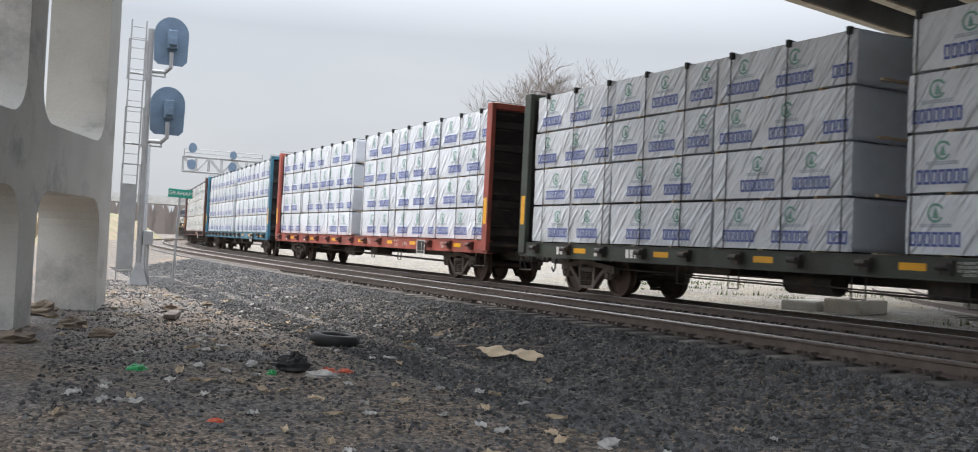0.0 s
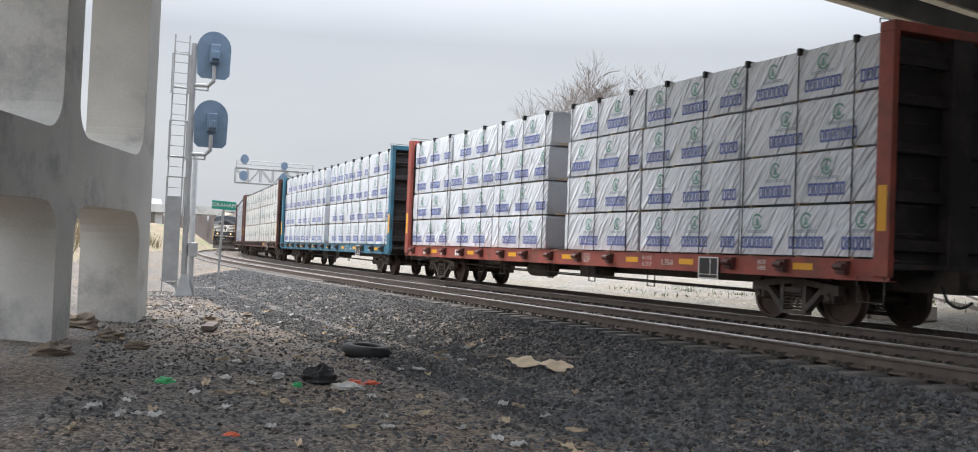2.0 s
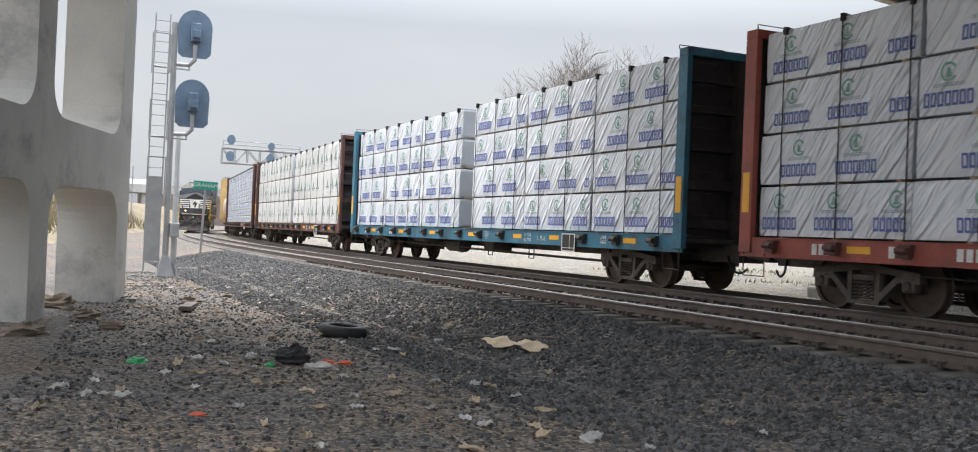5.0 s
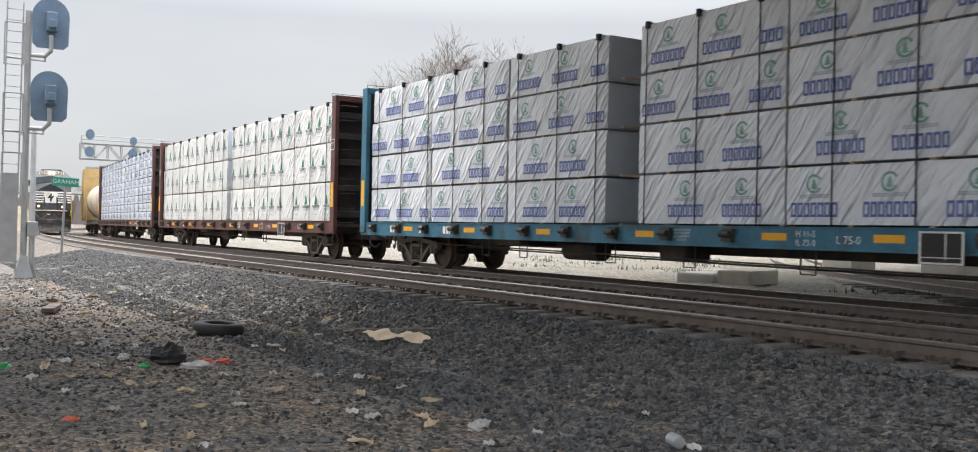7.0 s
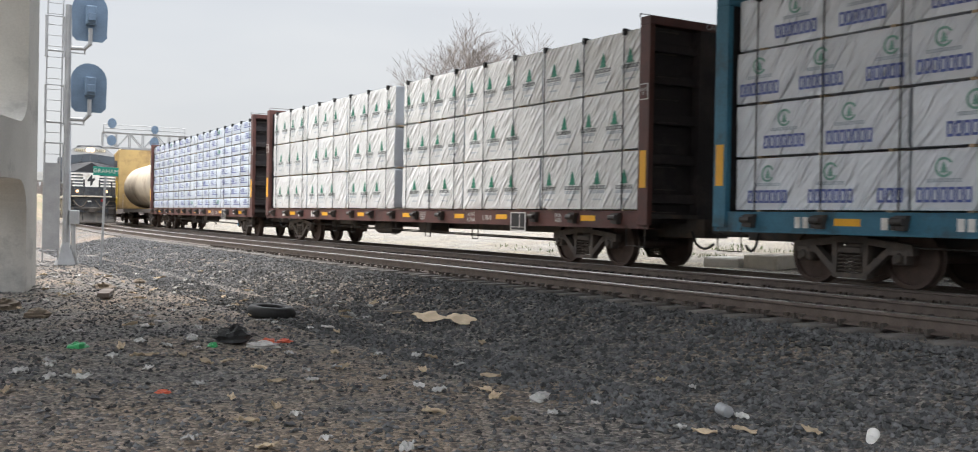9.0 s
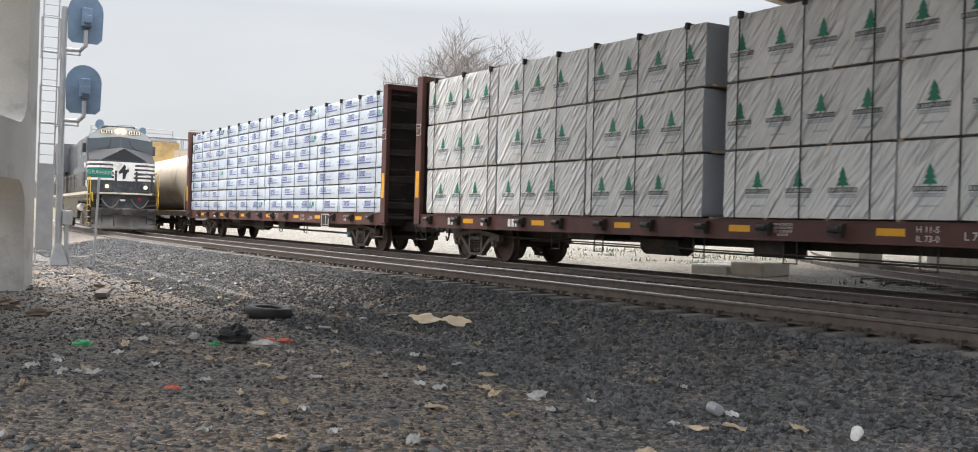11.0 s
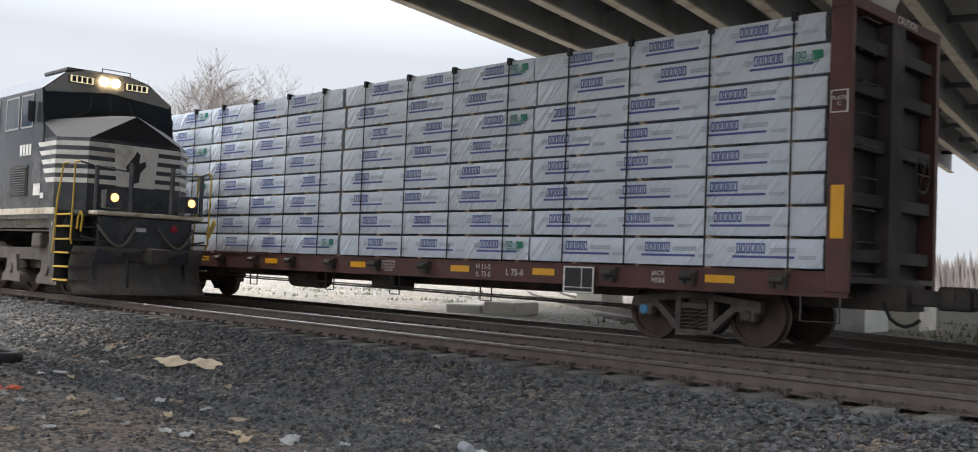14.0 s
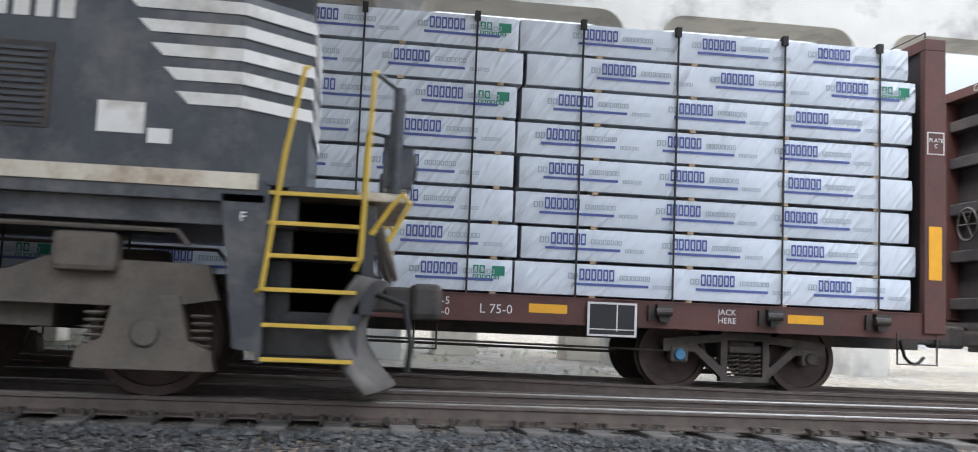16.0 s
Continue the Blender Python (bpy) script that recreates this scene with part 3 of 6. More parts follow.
def build_truck(car, y, blue=False):
    tk = part("truck", Shape().box(-0.95, 0.95, -0.18, 0.18, 0.42, 0.66, bevel=0.03), TRUCK, car, at=Matrix.Translation((0, y, 0)))
    for sg in (-1, 1):
        side = part("side_frame", FRAME_MESH, None, tk, at=Matrix.Translation((sg * 1.0, 0, 0)))
        for k in (-0.15, 0.0, 0.15):
            part("spring", SPRING_MESH, None, tk, at=Matrix.Translation((sg * 1.0, k, 0)))
        for a in AXLES:
            cap = part("bearing_cap", CAP_MESH, None, tk, at=Matrix.Translation((sg * 1.06, a, WHEEL_R)) @ Matrix.Rotation(0 if sg < 0 else math.pi, 4, "Z"))
            if blue and sg < 0 and a > 0:
                cap.data = CAP_MESH.copy()
                cap.data.materials.clear()
                cap.data.materials.append(BLUECAP)
    for a in AXLES:
        w = part("wheelset", CAR_WHEELS, None, tk, at=Matrix.Translation((0, a, WHEEL_R)), smooth=False)
        rolling.append((w, WHEEL_R, "lumber"))
    return tk


def crease(y, z, seed):
    """How far the wrap is pulled in at a spot."""
    d = noise.noise((y * 1.1 + z * 1.6, z * 0.5 - y * 0.25, seed)) * 0.02 + noise.noise((y * 5 + z * 7, z * 1.5 - y, seed + 9)) * 0.006
    fold = max(0.0, 1 - abs(noise.noise((y * 0.8 + z * 1.3, z * 0.7 - y * 0.6, seed + 4))) * 9) * 0.012
    return 0.03 + (d - fold) * (0.25 if seed > 400 else 1.0)


def pack_mesh(length, height, seed, material, depth=1.28):
    """A wrapped pack: its outer face is creased and its edges are rounded. x 0 is the outer face, y 0 its middle, z 0 its bottom."""
    ny, nz = max(8, int(length / 0.09)), max(5, int(height / 0.08))
    sh = Shape()
    grid = {}
    for j in range(nz + 1):
        for i in range(ny + 1):
            y, z = length * (i / ny - 0.5), height * j / nz
            x = crease(y, z, seed) + (0.02 if i in (0, ny) else 0) + (0.012 if j in (0, nz) else 0)
            grid[i, j] = len(sh.v)
            sh.v.append((x, y, z))
    sh.f += [(grid[i, j], grid[i + 1, j], grid[i + 1, j + 1], grid[i, j + 1]) for i in range(ny) for j in range(nz)]
    rim = {}
    for i, j in [(i, j) for i in range(ny + 1) for j in (0, nz)] + [(i, j) for i in (0, ny) for j in range(nz + 1)]:
        if (i, j) not in rim:
            rim[i, j] = len(sh.v)
            sh.v.append(sh.v[grid[i, j]])
    grid = {**grid, **rim}
    back = {}
    for i, j in [(i, j) for i in range(ny + 1) for j in (0, nz)] + [(i, j) for i in (0, ny) for j in range(nz + 1)]:
        if (i, j) not in back:
            v = sh.v[grid[i, j]]
            back[i, j] = len(sh.v)
            sh.v.append((depth, v[1], v[2]))
    for j in (0, nz):
        sh.f += [(grid[i, j], grid[i + 1, j], back[i + 1, j], back[i, j]) for i in range(ny)]
    for i in (0, ny):
        sh.f += [(grid[i, j], grid[i, j + 1], back[i, j + 1], back[i, j]) for j in range(nz)]
    me = sh.mesh("lumber_pack")
    me.materials.append(material)
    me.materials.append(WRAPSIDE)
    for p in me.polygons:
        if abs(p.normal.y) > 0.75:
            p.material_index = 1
        p.use_smooth = True
    return me


def ink_on(seed):
    """Printing for the pack of that seed."""
    ink = Ink()
    ink.seed = seed
    return ink


class Ink(Shape):
    """Flat printing that follows the creased outer face of a pack."""

    seed = 0

    def quad(self, pts):
        """Points (u, z) with u running to the reader's right."""
        k = len(self.v)
        self.v += [(crease(-u, z, self.seed) - 0.012, -u, z) for u, z in pts]
        self.f.append(tuple(range(k, k + len(pts))))

    def bar(self, u0, u1, z0, z1):
        n = max(1, int((u1 - u0) / 0.2))
        for i in range(n):
            a, b = u0 + (u1 - u0) * i / n, u0 + (u1 - u0) * (i + 1) / n
            self.quad([(a, z0), (b, z0), (b, z1), (a, z1)])

    def blocks(self, u, z, w, h, count):
        """A name as a row of plain framed blocks."""
        p = w / count
        for i in range(count):
            a, b = u + i * p + p * 0.07, u + (i + 1) * p - p * 0.09
            t, q = (b - a) * 0.27, h * 0.17
            self.bar(a, b, z, z + q)
            self.bar(a, b, z + h - q, z + h)
            self.bar(a, a + t, z + q, z + h - q)
            self.bar(b - t, b, z + q, z + h - q)

    def ring(self, u, z, r, w, gap=60):
        n = 14
        for i in range(n):
            a, b = radians(gap / 2 + (360 - gap) * i / n), radians(gap / 2 + (360 - gap) * (i + 1) / n)
            self.quad([(u + r * math.cos(a), z + r * math.sin(a)), (u + r * math.cos(b), z + r * math.sin(b)), (u + (r - w) * math.cos(b), z + (r - w) * math.sin(b)), (u + (r - w) * math.cos(a), z + (r - w) * math.sin(a))])

    def fir(self, u, z, h):
        """A plain fir shape of three tiers."""
        for a, b, w in ((0.0, 0.5, 0.42), (0.28, 0.75, 0.32), (0.55, 1.0, 0.21)):
            self.quad([(u - w * h, z + a * h), (u + w * h, z + a * h), (u, z + b * h)])
        self.bar(u - 0.05 * h, u + 0.05 * h, z - 0.1 * h, z + 0.02 * h)


def cedar_pack(length, height, seed, shift):
    """White wrap with a row of blue names under green ringed firs."""
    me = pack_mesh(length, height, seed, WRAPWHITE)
    blue, green, pale = ink_on(seed), ink_on(seed), ink_on(seed)
    u = -length / 2 + 0.1 + shift
    while u < length / 2 - 0.1:
        w = 0.86
        if u + w < length / 2 - 0.03 and u > -length / 2 + 0.02:
            blue.blocks(u, 0.11, w, 0.21, 7)
        else:
            a, b = max(u, -length / 2 + 0.05), min(u + w, length / 2 - 0.05)
            if b - a > 0.2:
                blue.blocks(a, 0.11, b - a, 0.21, max(2, int((b - a) / 0.123)))
        c = u + w * 0.5
        if -length / 2 + 0.2 < c < length / 2 - 0.2:
            green.ring(c, height * 0.70, 0.14, 0.035)
            green.fir(c, height * 0.70 - 0.07, 0.15)
            pale.blocks(c - 0.27, 0.385, 0.54, 0.05, 11)
        u += 1.27
    return me, [(blue, PRINTBLUE), (green, FAINTGREEN), (pale, PRINTPALE)]


def fir_pack(length, height, seed, shift):
    """Off-white wrap with green firs over small dark names."""
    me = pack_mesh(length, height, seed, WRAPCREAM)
    green, black, pale = ink_on(seed), ink_on(seed), ink_on(seed)
    u = -length / 2 + 0.35 + shift
    while u < length / 2 - 0.3:
        green.fir(u, height * 0.45, 0.29)
        black.blocks(u - 0.27, height * 0.355, 0.54, 0.075, 9)
        pale.blocks(u - 0.25, height * 0.285, 0.5, 0.055, 12)
        pale.blocks(u - 0.16, height * 0.16, 0.32, 0.03, 8)
        u += 0.86
    return me, [(green, PRINTGREEN), (black, PRINTBLACK), (pale, PRINTPALE)]


def beam_pack(length, height, seed, shift):
    """Pale blue wrap with navy names, each over a long bar."""
    me = pack_mesh(length, height, seed, WRAPBLUE)
    navy, pale, green = ink_on(seed), ink_on(seed), ink_on(seed)
    u = -length / 2 + 0.12 + shift
    while u < length / 2 - 0.9:
        pale.blocks(u, 0.20, 0.13, 0.075, 2)
        navy.blocks(u + 0.14, 0.19, 0.46, 0.145, 6)
        pale.blocks(u + 0.66, 0.21, 0.4, 0.06, 8)
        navy.bar(u + 0.08, min(u + 1.04, length / 2 - 0.05), 0.125, 0.158)
        if u + 1.35 < length / 2:
            pale.blocks(u + 1.1, 0.12, 0.25, 0.045, 6)
        u += 1.58
    if seed % 3 == 0:
        green.blocks(length / 2 - 0.5, height * 0.55, 0.16, 0.1, 2)
        green.bar(length / 2 - 0.26, length / 2 - 0.1, height * 0.5, height * 0.8)
        green.blocks(length / 2 - 0.5, height * 0.38, 0.34, 0.05, 6)
    return me, [(navy, PRINTNAVY), (pale, PRINTPALE), (green, PRINTGREEN)]


PACKS = {}


def packs_of(kind, length, height):
    """A few packs of one kind that the cars share."""
    key = (kind, round(length, 2), round(height, 2))
    if key not in PACKS:
        make = {"cedar": cedar_pack, "fir": fir_pack, "beam": beam_pack}[kind]
        PACKS[key] = []
        for k in range(6):
            me, inks = make(length, height, 11 * k + (501 if kind == "beam" else 1), (0.0, 0.45, 0.2, 0.7, 0.1, 0.55)[k])
            made = []
            for ink, m in inks:
                if ink.v:
                    pm = ink.mesh("printing")
                    pm.materials.append(m)
                    made.append(pm)
            PACKS[key].append((me, made))
    return PACKS[key]


CAR_L, HALF, SIDE_X, DECK_Z = 23.75, 11.0, 1.42, 1.12


def ribbed_end(paint, sg, car):
    """The outer end of a bulkhead: frame posts, a wide middle post and cross ribs."""
    y0, y1 = sg * HALF, sg * (HALF - 0.30)
    a, b = min(y0, y1), max(y0, y1)
    inner = sg * (HALF - 0.22)
    end = part("bulkhead", Shape().box(-1.34, 1.34, min(inner, inner - sg * 0.05), max(inner, inner - sg * 0.05), 0.9, 4.60), ENDDARK, car, "dark bulkhead plate")
    for x in (-1.40, 1.40):
        part("corner_post", Shape().box(x - 0.06, x + 0.06, a, b, 0.85, 4.60, bevel=0.012), paint, end)
    part("top_rail", Shape().box(-1.46, 1.46, a, b, 4.60, 4.76, bevel=0.012), paint, end)
    part("middle_post", Shape().box(-0.22, 0.22, min(y0, inner), max(y0, inner), 0.9, 4.60, bevel=0.012), ENDDARK, end)
    return end


def build_car(label, paint, load, seed, bulk=None, marks=WHITE, blue_caps=False, group="lumber cars"):
    car = thing("centerbeam_flatcar", label, "flatcar", group=group)
    bulk = bulk or paint
    rnd = random.Random(seed)
    floor = part("floor", Shape().box(-1.36, 1.36, -HALF, HALF, 0.98, 1.06), IRON, car)
    spine = Shape().box(-0.3, 0.3, -HALF - 0.3, HALF + 0.3, 0.62, 0.98)
    for y in np.arange(-10, 10.1, 2.5):
        spine.box(-1.3, 1.3, y - 0.05, y + 0.05, 0.78, 0.99)
    part("center_sill", spine, IRON, car)
    for sg in (-1, 1):
        sh = Shape()
        x0, x1 = sorted((sg * SIDE_X, sg * (SIDE_X - 0.02)))
        sh.box(x0, x1, -HALF, HALF, 0.80, 1.10)
        t0, t1 = sorted((sg * (SIDE_X + 0.015), sg * (SIDE_X - 0.16)))
        sill = part("side_sill", sh, paint, car)
        part("flange", Shape().box(t0, t1, -HALF, HALF, 1.101, 1.118), paint, sill)
        part("flange", Shape().box(t0, t1, -HALF, HALF, 0.78, 0.799), paint, sill)
        if sg < 0:
            for k in range(15):
                y = -10.1 + k * 20.2 / 14
                if min(abs(y + 4.35), abs(y + 5.1), abs(y + 5.75), abs(y + 8.05)) < 0.2:
                    continue
                w = Shape()
                w.prism([(y - 0.10, 1.075), (y + 0.10, 1.075), (y + 0.06, 0.86), (y - 0.06, 0.86)], -SIDE_X - 0.10, -SIDE_X)
                w.tube((-SIDE_X - 0.13, y - 0.07, 0.985), (-SIDE_X - 0.13, y + 0.13, 0.985), 0.052, 10)
                w.box(-SIDE_X - 0.05, -SIDE_X, y + 0.12, y + 0.2, 0.87, 1.06)
                part("tie_down_winch", w, IRON if paint is not SILLRED else BROWN, sill)
            for k in (-9.1, -5.75, -3.75, -0.8, 2.3, 5.2, 8.2):
                y = k
                part("reflector", Shape().box(-SIDE_X - 0.004, -SIDE_X, y - 0.24, y + 0.24, 0.91, 1.02), AMBER, sill)
            for y, n, w in ((9.2, 4, 0.62), (7.6, 3, 0.5), (6.4, 3, 0.46)):
                for i in range(n):
                    a = y - i * w / n
                    part("stencilled_mark", Shape().box(-SIDE_X - 0.006, -SIDE_X - 0.002, a - w / n * 0.7, a, 0.865, 1.04), marks, sill)
            text_shape("L 75-0", 0.16, marks, "lettering", sill, on_side(-SIDE_X - 0.006, -5.1, 0.93))
            text_shape("IL 73-0", 0.13, marks, "lettering", sill, on_side(-SIDE_X - 0.006, -4.35, 0.88))
            text_shape("H 11-5", 0.13, marks, "lettering", sill, on_side(-SIDE_X - 0.006, -4.35, 1.01))
            text_shape("JACK\nHERE", 0.105, marks, "lettering", sill, on_side(-SIDE_X - 0.006, -8.05, 0.96))
            text_shape("FOR RESTRICTED\nLOADING ONLY\nSEE EQUIPMENT\nREGISTER", 0.055, marks, "lettering", sill, on_side(-SIDE_X - 0.006, -1.75, 0.96))
            board = part("placard", Shape().box(-SIDE_X - 0.05, -SIDE_X - 0.03, -6.85, -6.25, 0.66, 1.07), BLACK, sill)
            rim = Shape()
            for a, b, c, d in ((-6.85, -6.25, 1.05, 1.075), (-6.85, -6.25, 0.655, 0.68), (-6.865, -6.835, 0.655, 1.075), (-6.265, -6.235, 0.655, 1.075), (-6.62, -6.605, 0.72, 1.05), (-6.85, -6.25, 0.735, 0.748)):
                rim.box(-SIDE_X - 0.056, -SIDE_X - 0.05, a, b, c, d)
            part("border", rim, WHITE, board)
    beam = Shape().box(-0.09, 0.09, -HALF + 0.3, HALF - 0.3, 4.45, 4.70).box(-0.05, 0.05, -HALF + 0.3, HALF - 0.3, 1.1, 1.4)
    for k in range(19):
        y = -10.4 + k * 20.8 / 18
        beam.box(-0.06, 0.06, y - 0.1, y + 0.1, 1.1, 4.5)
    part("center_beam", beam, paint, car)
    for sg in (-1, 1):
        end = ribbed_end(bulk, sg, car)
        for z in (1.35, 2.1, 2.85, 3.6, 4.2):
            for x0, x1 in ((-1.34, -0.23), (0.23, 1.34)):
                part("rib", Shape().box(x0, x1, *sorted((sg * (HALF - 0.22), sg * (HALF - 0.06))), z - 0.09, z + 0.09, bevel=0.015), ENDDARK, end)
        y = sg * (HALF + 0.02)
        for z in np.arange(1.1, 4.5, 0.42):
            part("rung", Shape().pipe([(-1.30, y, z), (-1.30, y + sg * 0.07, z), (-0.85, y + sg * 0.07, z), (-0.85, y, z)], 0.011, 6), IRON, end)
        part("handhold", Shape().pipe([(-1.46, sg * (HALF - 0.3), 4.76), (-1.46, sg * (HALF - 0.3), 4.83), (-0.4, sg * (HALF - 0.3), 4.83), (-0.4, sg * (HALF - 0.3), 4.76)], 0.012, 6), IRON, end)
        wheel = Shape().lathe([(0.25, -0.015), (0.275, 0.0), (0.25, 0.015), (0.225, 0.0), (0.25, -0.015)], Matrix.Translation((0.55, y + sg * 0.12, 2.55)) @ Matrix.Rotation(radians(90), 4, "Z"), n=20)
        for a in range(6):
            wheel.tube((0.55, y + sg * 0.12, 2.55), (0.55 + 0.25 * math.cos(a * 1.047), y + sg * 0.12, 2.55 + 0.25 * math.sin(a * 1.047)), 0.012, 5)
        part("brake_wheel", wheel, IRON, end)
        part("reflector", Shape().box(-1.466, -1.46, sg * (HALF - 0.24), sg * (HALF - 0.06), 1.55, 2.25) if sg > 0 else Shape().box(-1.466, -1.46, sg * (HALF - 0.06), sg * (HALF - 0.24), 1.55, 2.25), AMBER, end)
        step = Shape().pipe([(-1.42, sg * (HALF - 0.1), 0.85), (-1.42, sg * (HALF - 0.1), 0.45), (-1.42, sg * (HALF - 0.65), 0.45), (-1.42, sg * (HALF - 0.65), 0.85)], 0.014, 6)
        part("stirrup_step", step, IRON, end)
        if bulk is BROWN:
            text_shape("CAUTION", 0.15, WHITE, "lettering", end, Matrix.Translation((0.25, sg * HALF + sg * 0.006, 4.68)) @ Matrix.Rotation(radians(90), 4, "X") @ Matrix.Rotation(0 if sg < 0 else math.pi, 4, "Y"))
            plate = part("plate", Shape().box(-1.472, -1.462, *sorted((sg * (HALF - 0.03), sg * (HALF - 0.27))), 3.2, 3.5), WHITE, end)
            part("plate_face", Shape().box(-1.476, -1.472, *sorted((sg * (HALF - 0.045), sg * (HALF - 0.255))), 3.215, 3.485), BROWN, plate)
            text_shape("PLATE\nC", 0.075, WHITE, "lettering", plate, on_side(-1.479, sg * (HALF - 0.15), 3.35))
        cp = Shape().box(-0.12, 0.12, *sorted((sg * HALF, sg * (CAR_L / 2 - 0.08))), 0.70, 0.92, bevel=0.03)
        cp.box(-0.2, 0.16, *sorted((sg * (CAR_L / 2 - 0.22), sg * (CAR_L / 2 + 0.02))), 0.66, 0.98, bevel=0.05)
        part("coupler", cp, IRON, car)
        hose = [(-0.35, sg * HALF, 0.75)] + [(-0.35 + 0.03 * i, sg * (HALF + 0.09 * i), 0.62 - 0.20 * math.sin(math.pi * i / 6)) for i in range(1, 6)]
        part("air_hose", Shape().pipe(hose, 0.024, 7), RUBBER, car)
        build_truck(car, sg * 8.45, blue_caps and sg < 0)
    gear = Shape()
    gear.tube((-0.75, 1.2, 0.62), (-0.75, 2.3, 0.62), 0.21, 14)
    gear.box(-1.0, -0.4, -1.4, -0.7, 0.5, 0.85, bevel=0.05)
    gear.box(-1.2, -0.3, 3.4, 4.4, 0.66, 0.82, bevel=0.03)
    for y in (-4.4, -1.9, 0.2, 3.1, 4.6):
        gear.pipe([(-1.25, y, 0.82), (-1.25, y, 0.42), (-1.25, y + 0.28, 0.42), (-1.25, y + 0.28, 0.82)], 0.016, 6)
    gear.pipe([(-1.0, -7.5, 0.5), (-1.0, 7.5, 0.62)], 0.016, 6)
    gear.pipe([(-0.5, -6.8, 0.45), (-0.5, 6.8, 0.55)], 0.02, 6)
    part("brake_gear", gear, IRON, car)
    # wrapped packs on both sides of the centre beam, in two stacks with a gap between them
    kind, layers, height, per, gap = load
    length = (2 * (HALF - 0.36) - gap) / (2 * per)
    pool = packs_of(kind, length - 0.05, height - 0.045)
    for layer in range(layers):
        z = DECK_Z + 0.03 + layer * height
        slide = rnd.uniform(-0.05, 0.05)
        for half in (0, 1):
            for k in range(per):
                y = -(HALF - 0.36) + (k + 0.5) * length + half * (per * length + gap) + slide
                for sg in (-1, 1):
                    me, inks = pool[rnd.randrange(len(pool))]
                    m = Matrix.Translation((sg * (1.36 + rnd.uniform(-0.015, 0.015)), y + rnd.uniform(-0.02, 0.02), z)) @ Matrix.Rotation(0 if sg < 0 else math.pi, 4, "Z")
                    pk = part("lumber_pack", me, None, car, at=m)
                    for pm in inks if sg < 0 else ():
                        tagged(part("printing", pm, None, pk), kind="stuff")
    ztop = DECK_Z + layers * height + 0.02
    for k in range(16):
        y = -10.1 + k * 20.2 / 15 + rnd.uniform(-0.06, 0.06)
        st = Shape().box(-1.372, -1.362, y - 0.012, y + 0.012, 1.05, ztop)
        st.prism([(y - 0.012, ztop - 0.01), (y + 0.012, ztop - 0.01), (y + 0.012, ztop + 0.006), (y - 0.012, ztop + 0.006)], -1.372, -0.1)
        st.box(-1.39, -1.30, y - 0.035, y + 0.035, ztop - 0.11, ztop + 0.012)
        part("tie_down_cable", st, RUBBER, car)
    for layer in range(layers + 1):
        st = Shape()
        for y in np.arange(-10.1, 10.2, 1.26):
            st.box(-1.33, -0.15, y - 0.04, y + 0.04, DECK_Z - 0.012 + layer * height, DECK_Z + 0.026 + layer * height)
        if layer < layers:
            tagged(part("dunnage", st, TIMBER, car), kind="stuff")
    return car


cars = [
    (11.65, build_car("dark olive centre-beam flatcar stacked with white-wrapped lumber printed in blue", GREENCAR, ("cedar", 4, 0.885, 3, 1.0), 1)),
    (35.40, build_car("faded red centre-beam flatcar stacked with white-wrapped lumber printed in blue", SILLRED, ("cedar", 4, 0.885, 3, 1.0), 2)),
    (59.15, build_car("teal blue centre-beam flatcar stacked with white-wrapped lumber printed in blue", BLUECAR, ("cedar", 4, 0.885, 3, 0.9), 3)),
    (82.90, build_car("oxide brown centre-beam flatcar stacked with off-white packs printed with green firs", BROWN, ("fir", 3, 1.165, 3, 0.5), 4)),
    (106.65, build_car("oxide brown centre-beam flatcar stacked with thin pale blue wrapped packs", BROWN, ("beam", 8, 0.438, 2, 0.03), 5, blue_caps=True)),
]


def build_tank_car():
    car = thing("tank_car", "cream tank car with a rounded shell behind the lumber cars", "tank car", group="")
    part("tank", Shape().lathe([(0.0, -7.0), (0.9, -6.85), (1.38, -6.4), (1.45, -6.0), (1.45, 6.0), (1.38, 6.4), (0.9, 6.85), (0.0, 7.0)], Matrix.Translation((0, 0, 2.6)) @ Matrix.Rotation(radians(90), 4, "Z"), n=36), TANKTAN, car, smooth=True)
    part("dome", Shape().tube((0, 0, 3.9), (0, 0, 4.4), 0.45, 18), TANKTAN, car)
    part("frame", Shape().box(-1.3, 1.3, -7.6, 7.6, 0.85, 1.08), IRON, car)
    for sg in (-1, 1):
        rail = Shape().pipe([(-1.35, sg * 7.5, 1.08), (-1.35, sg * 7.5, 2.1), (1.35, sg * 7.5, 2.1), (1.35, sg * 7.5, 1.08)], 0.02, 6)
        part("end_rail", rail, TANKTAN, car)
        build_truck(car, sg * 5.4)
    return car


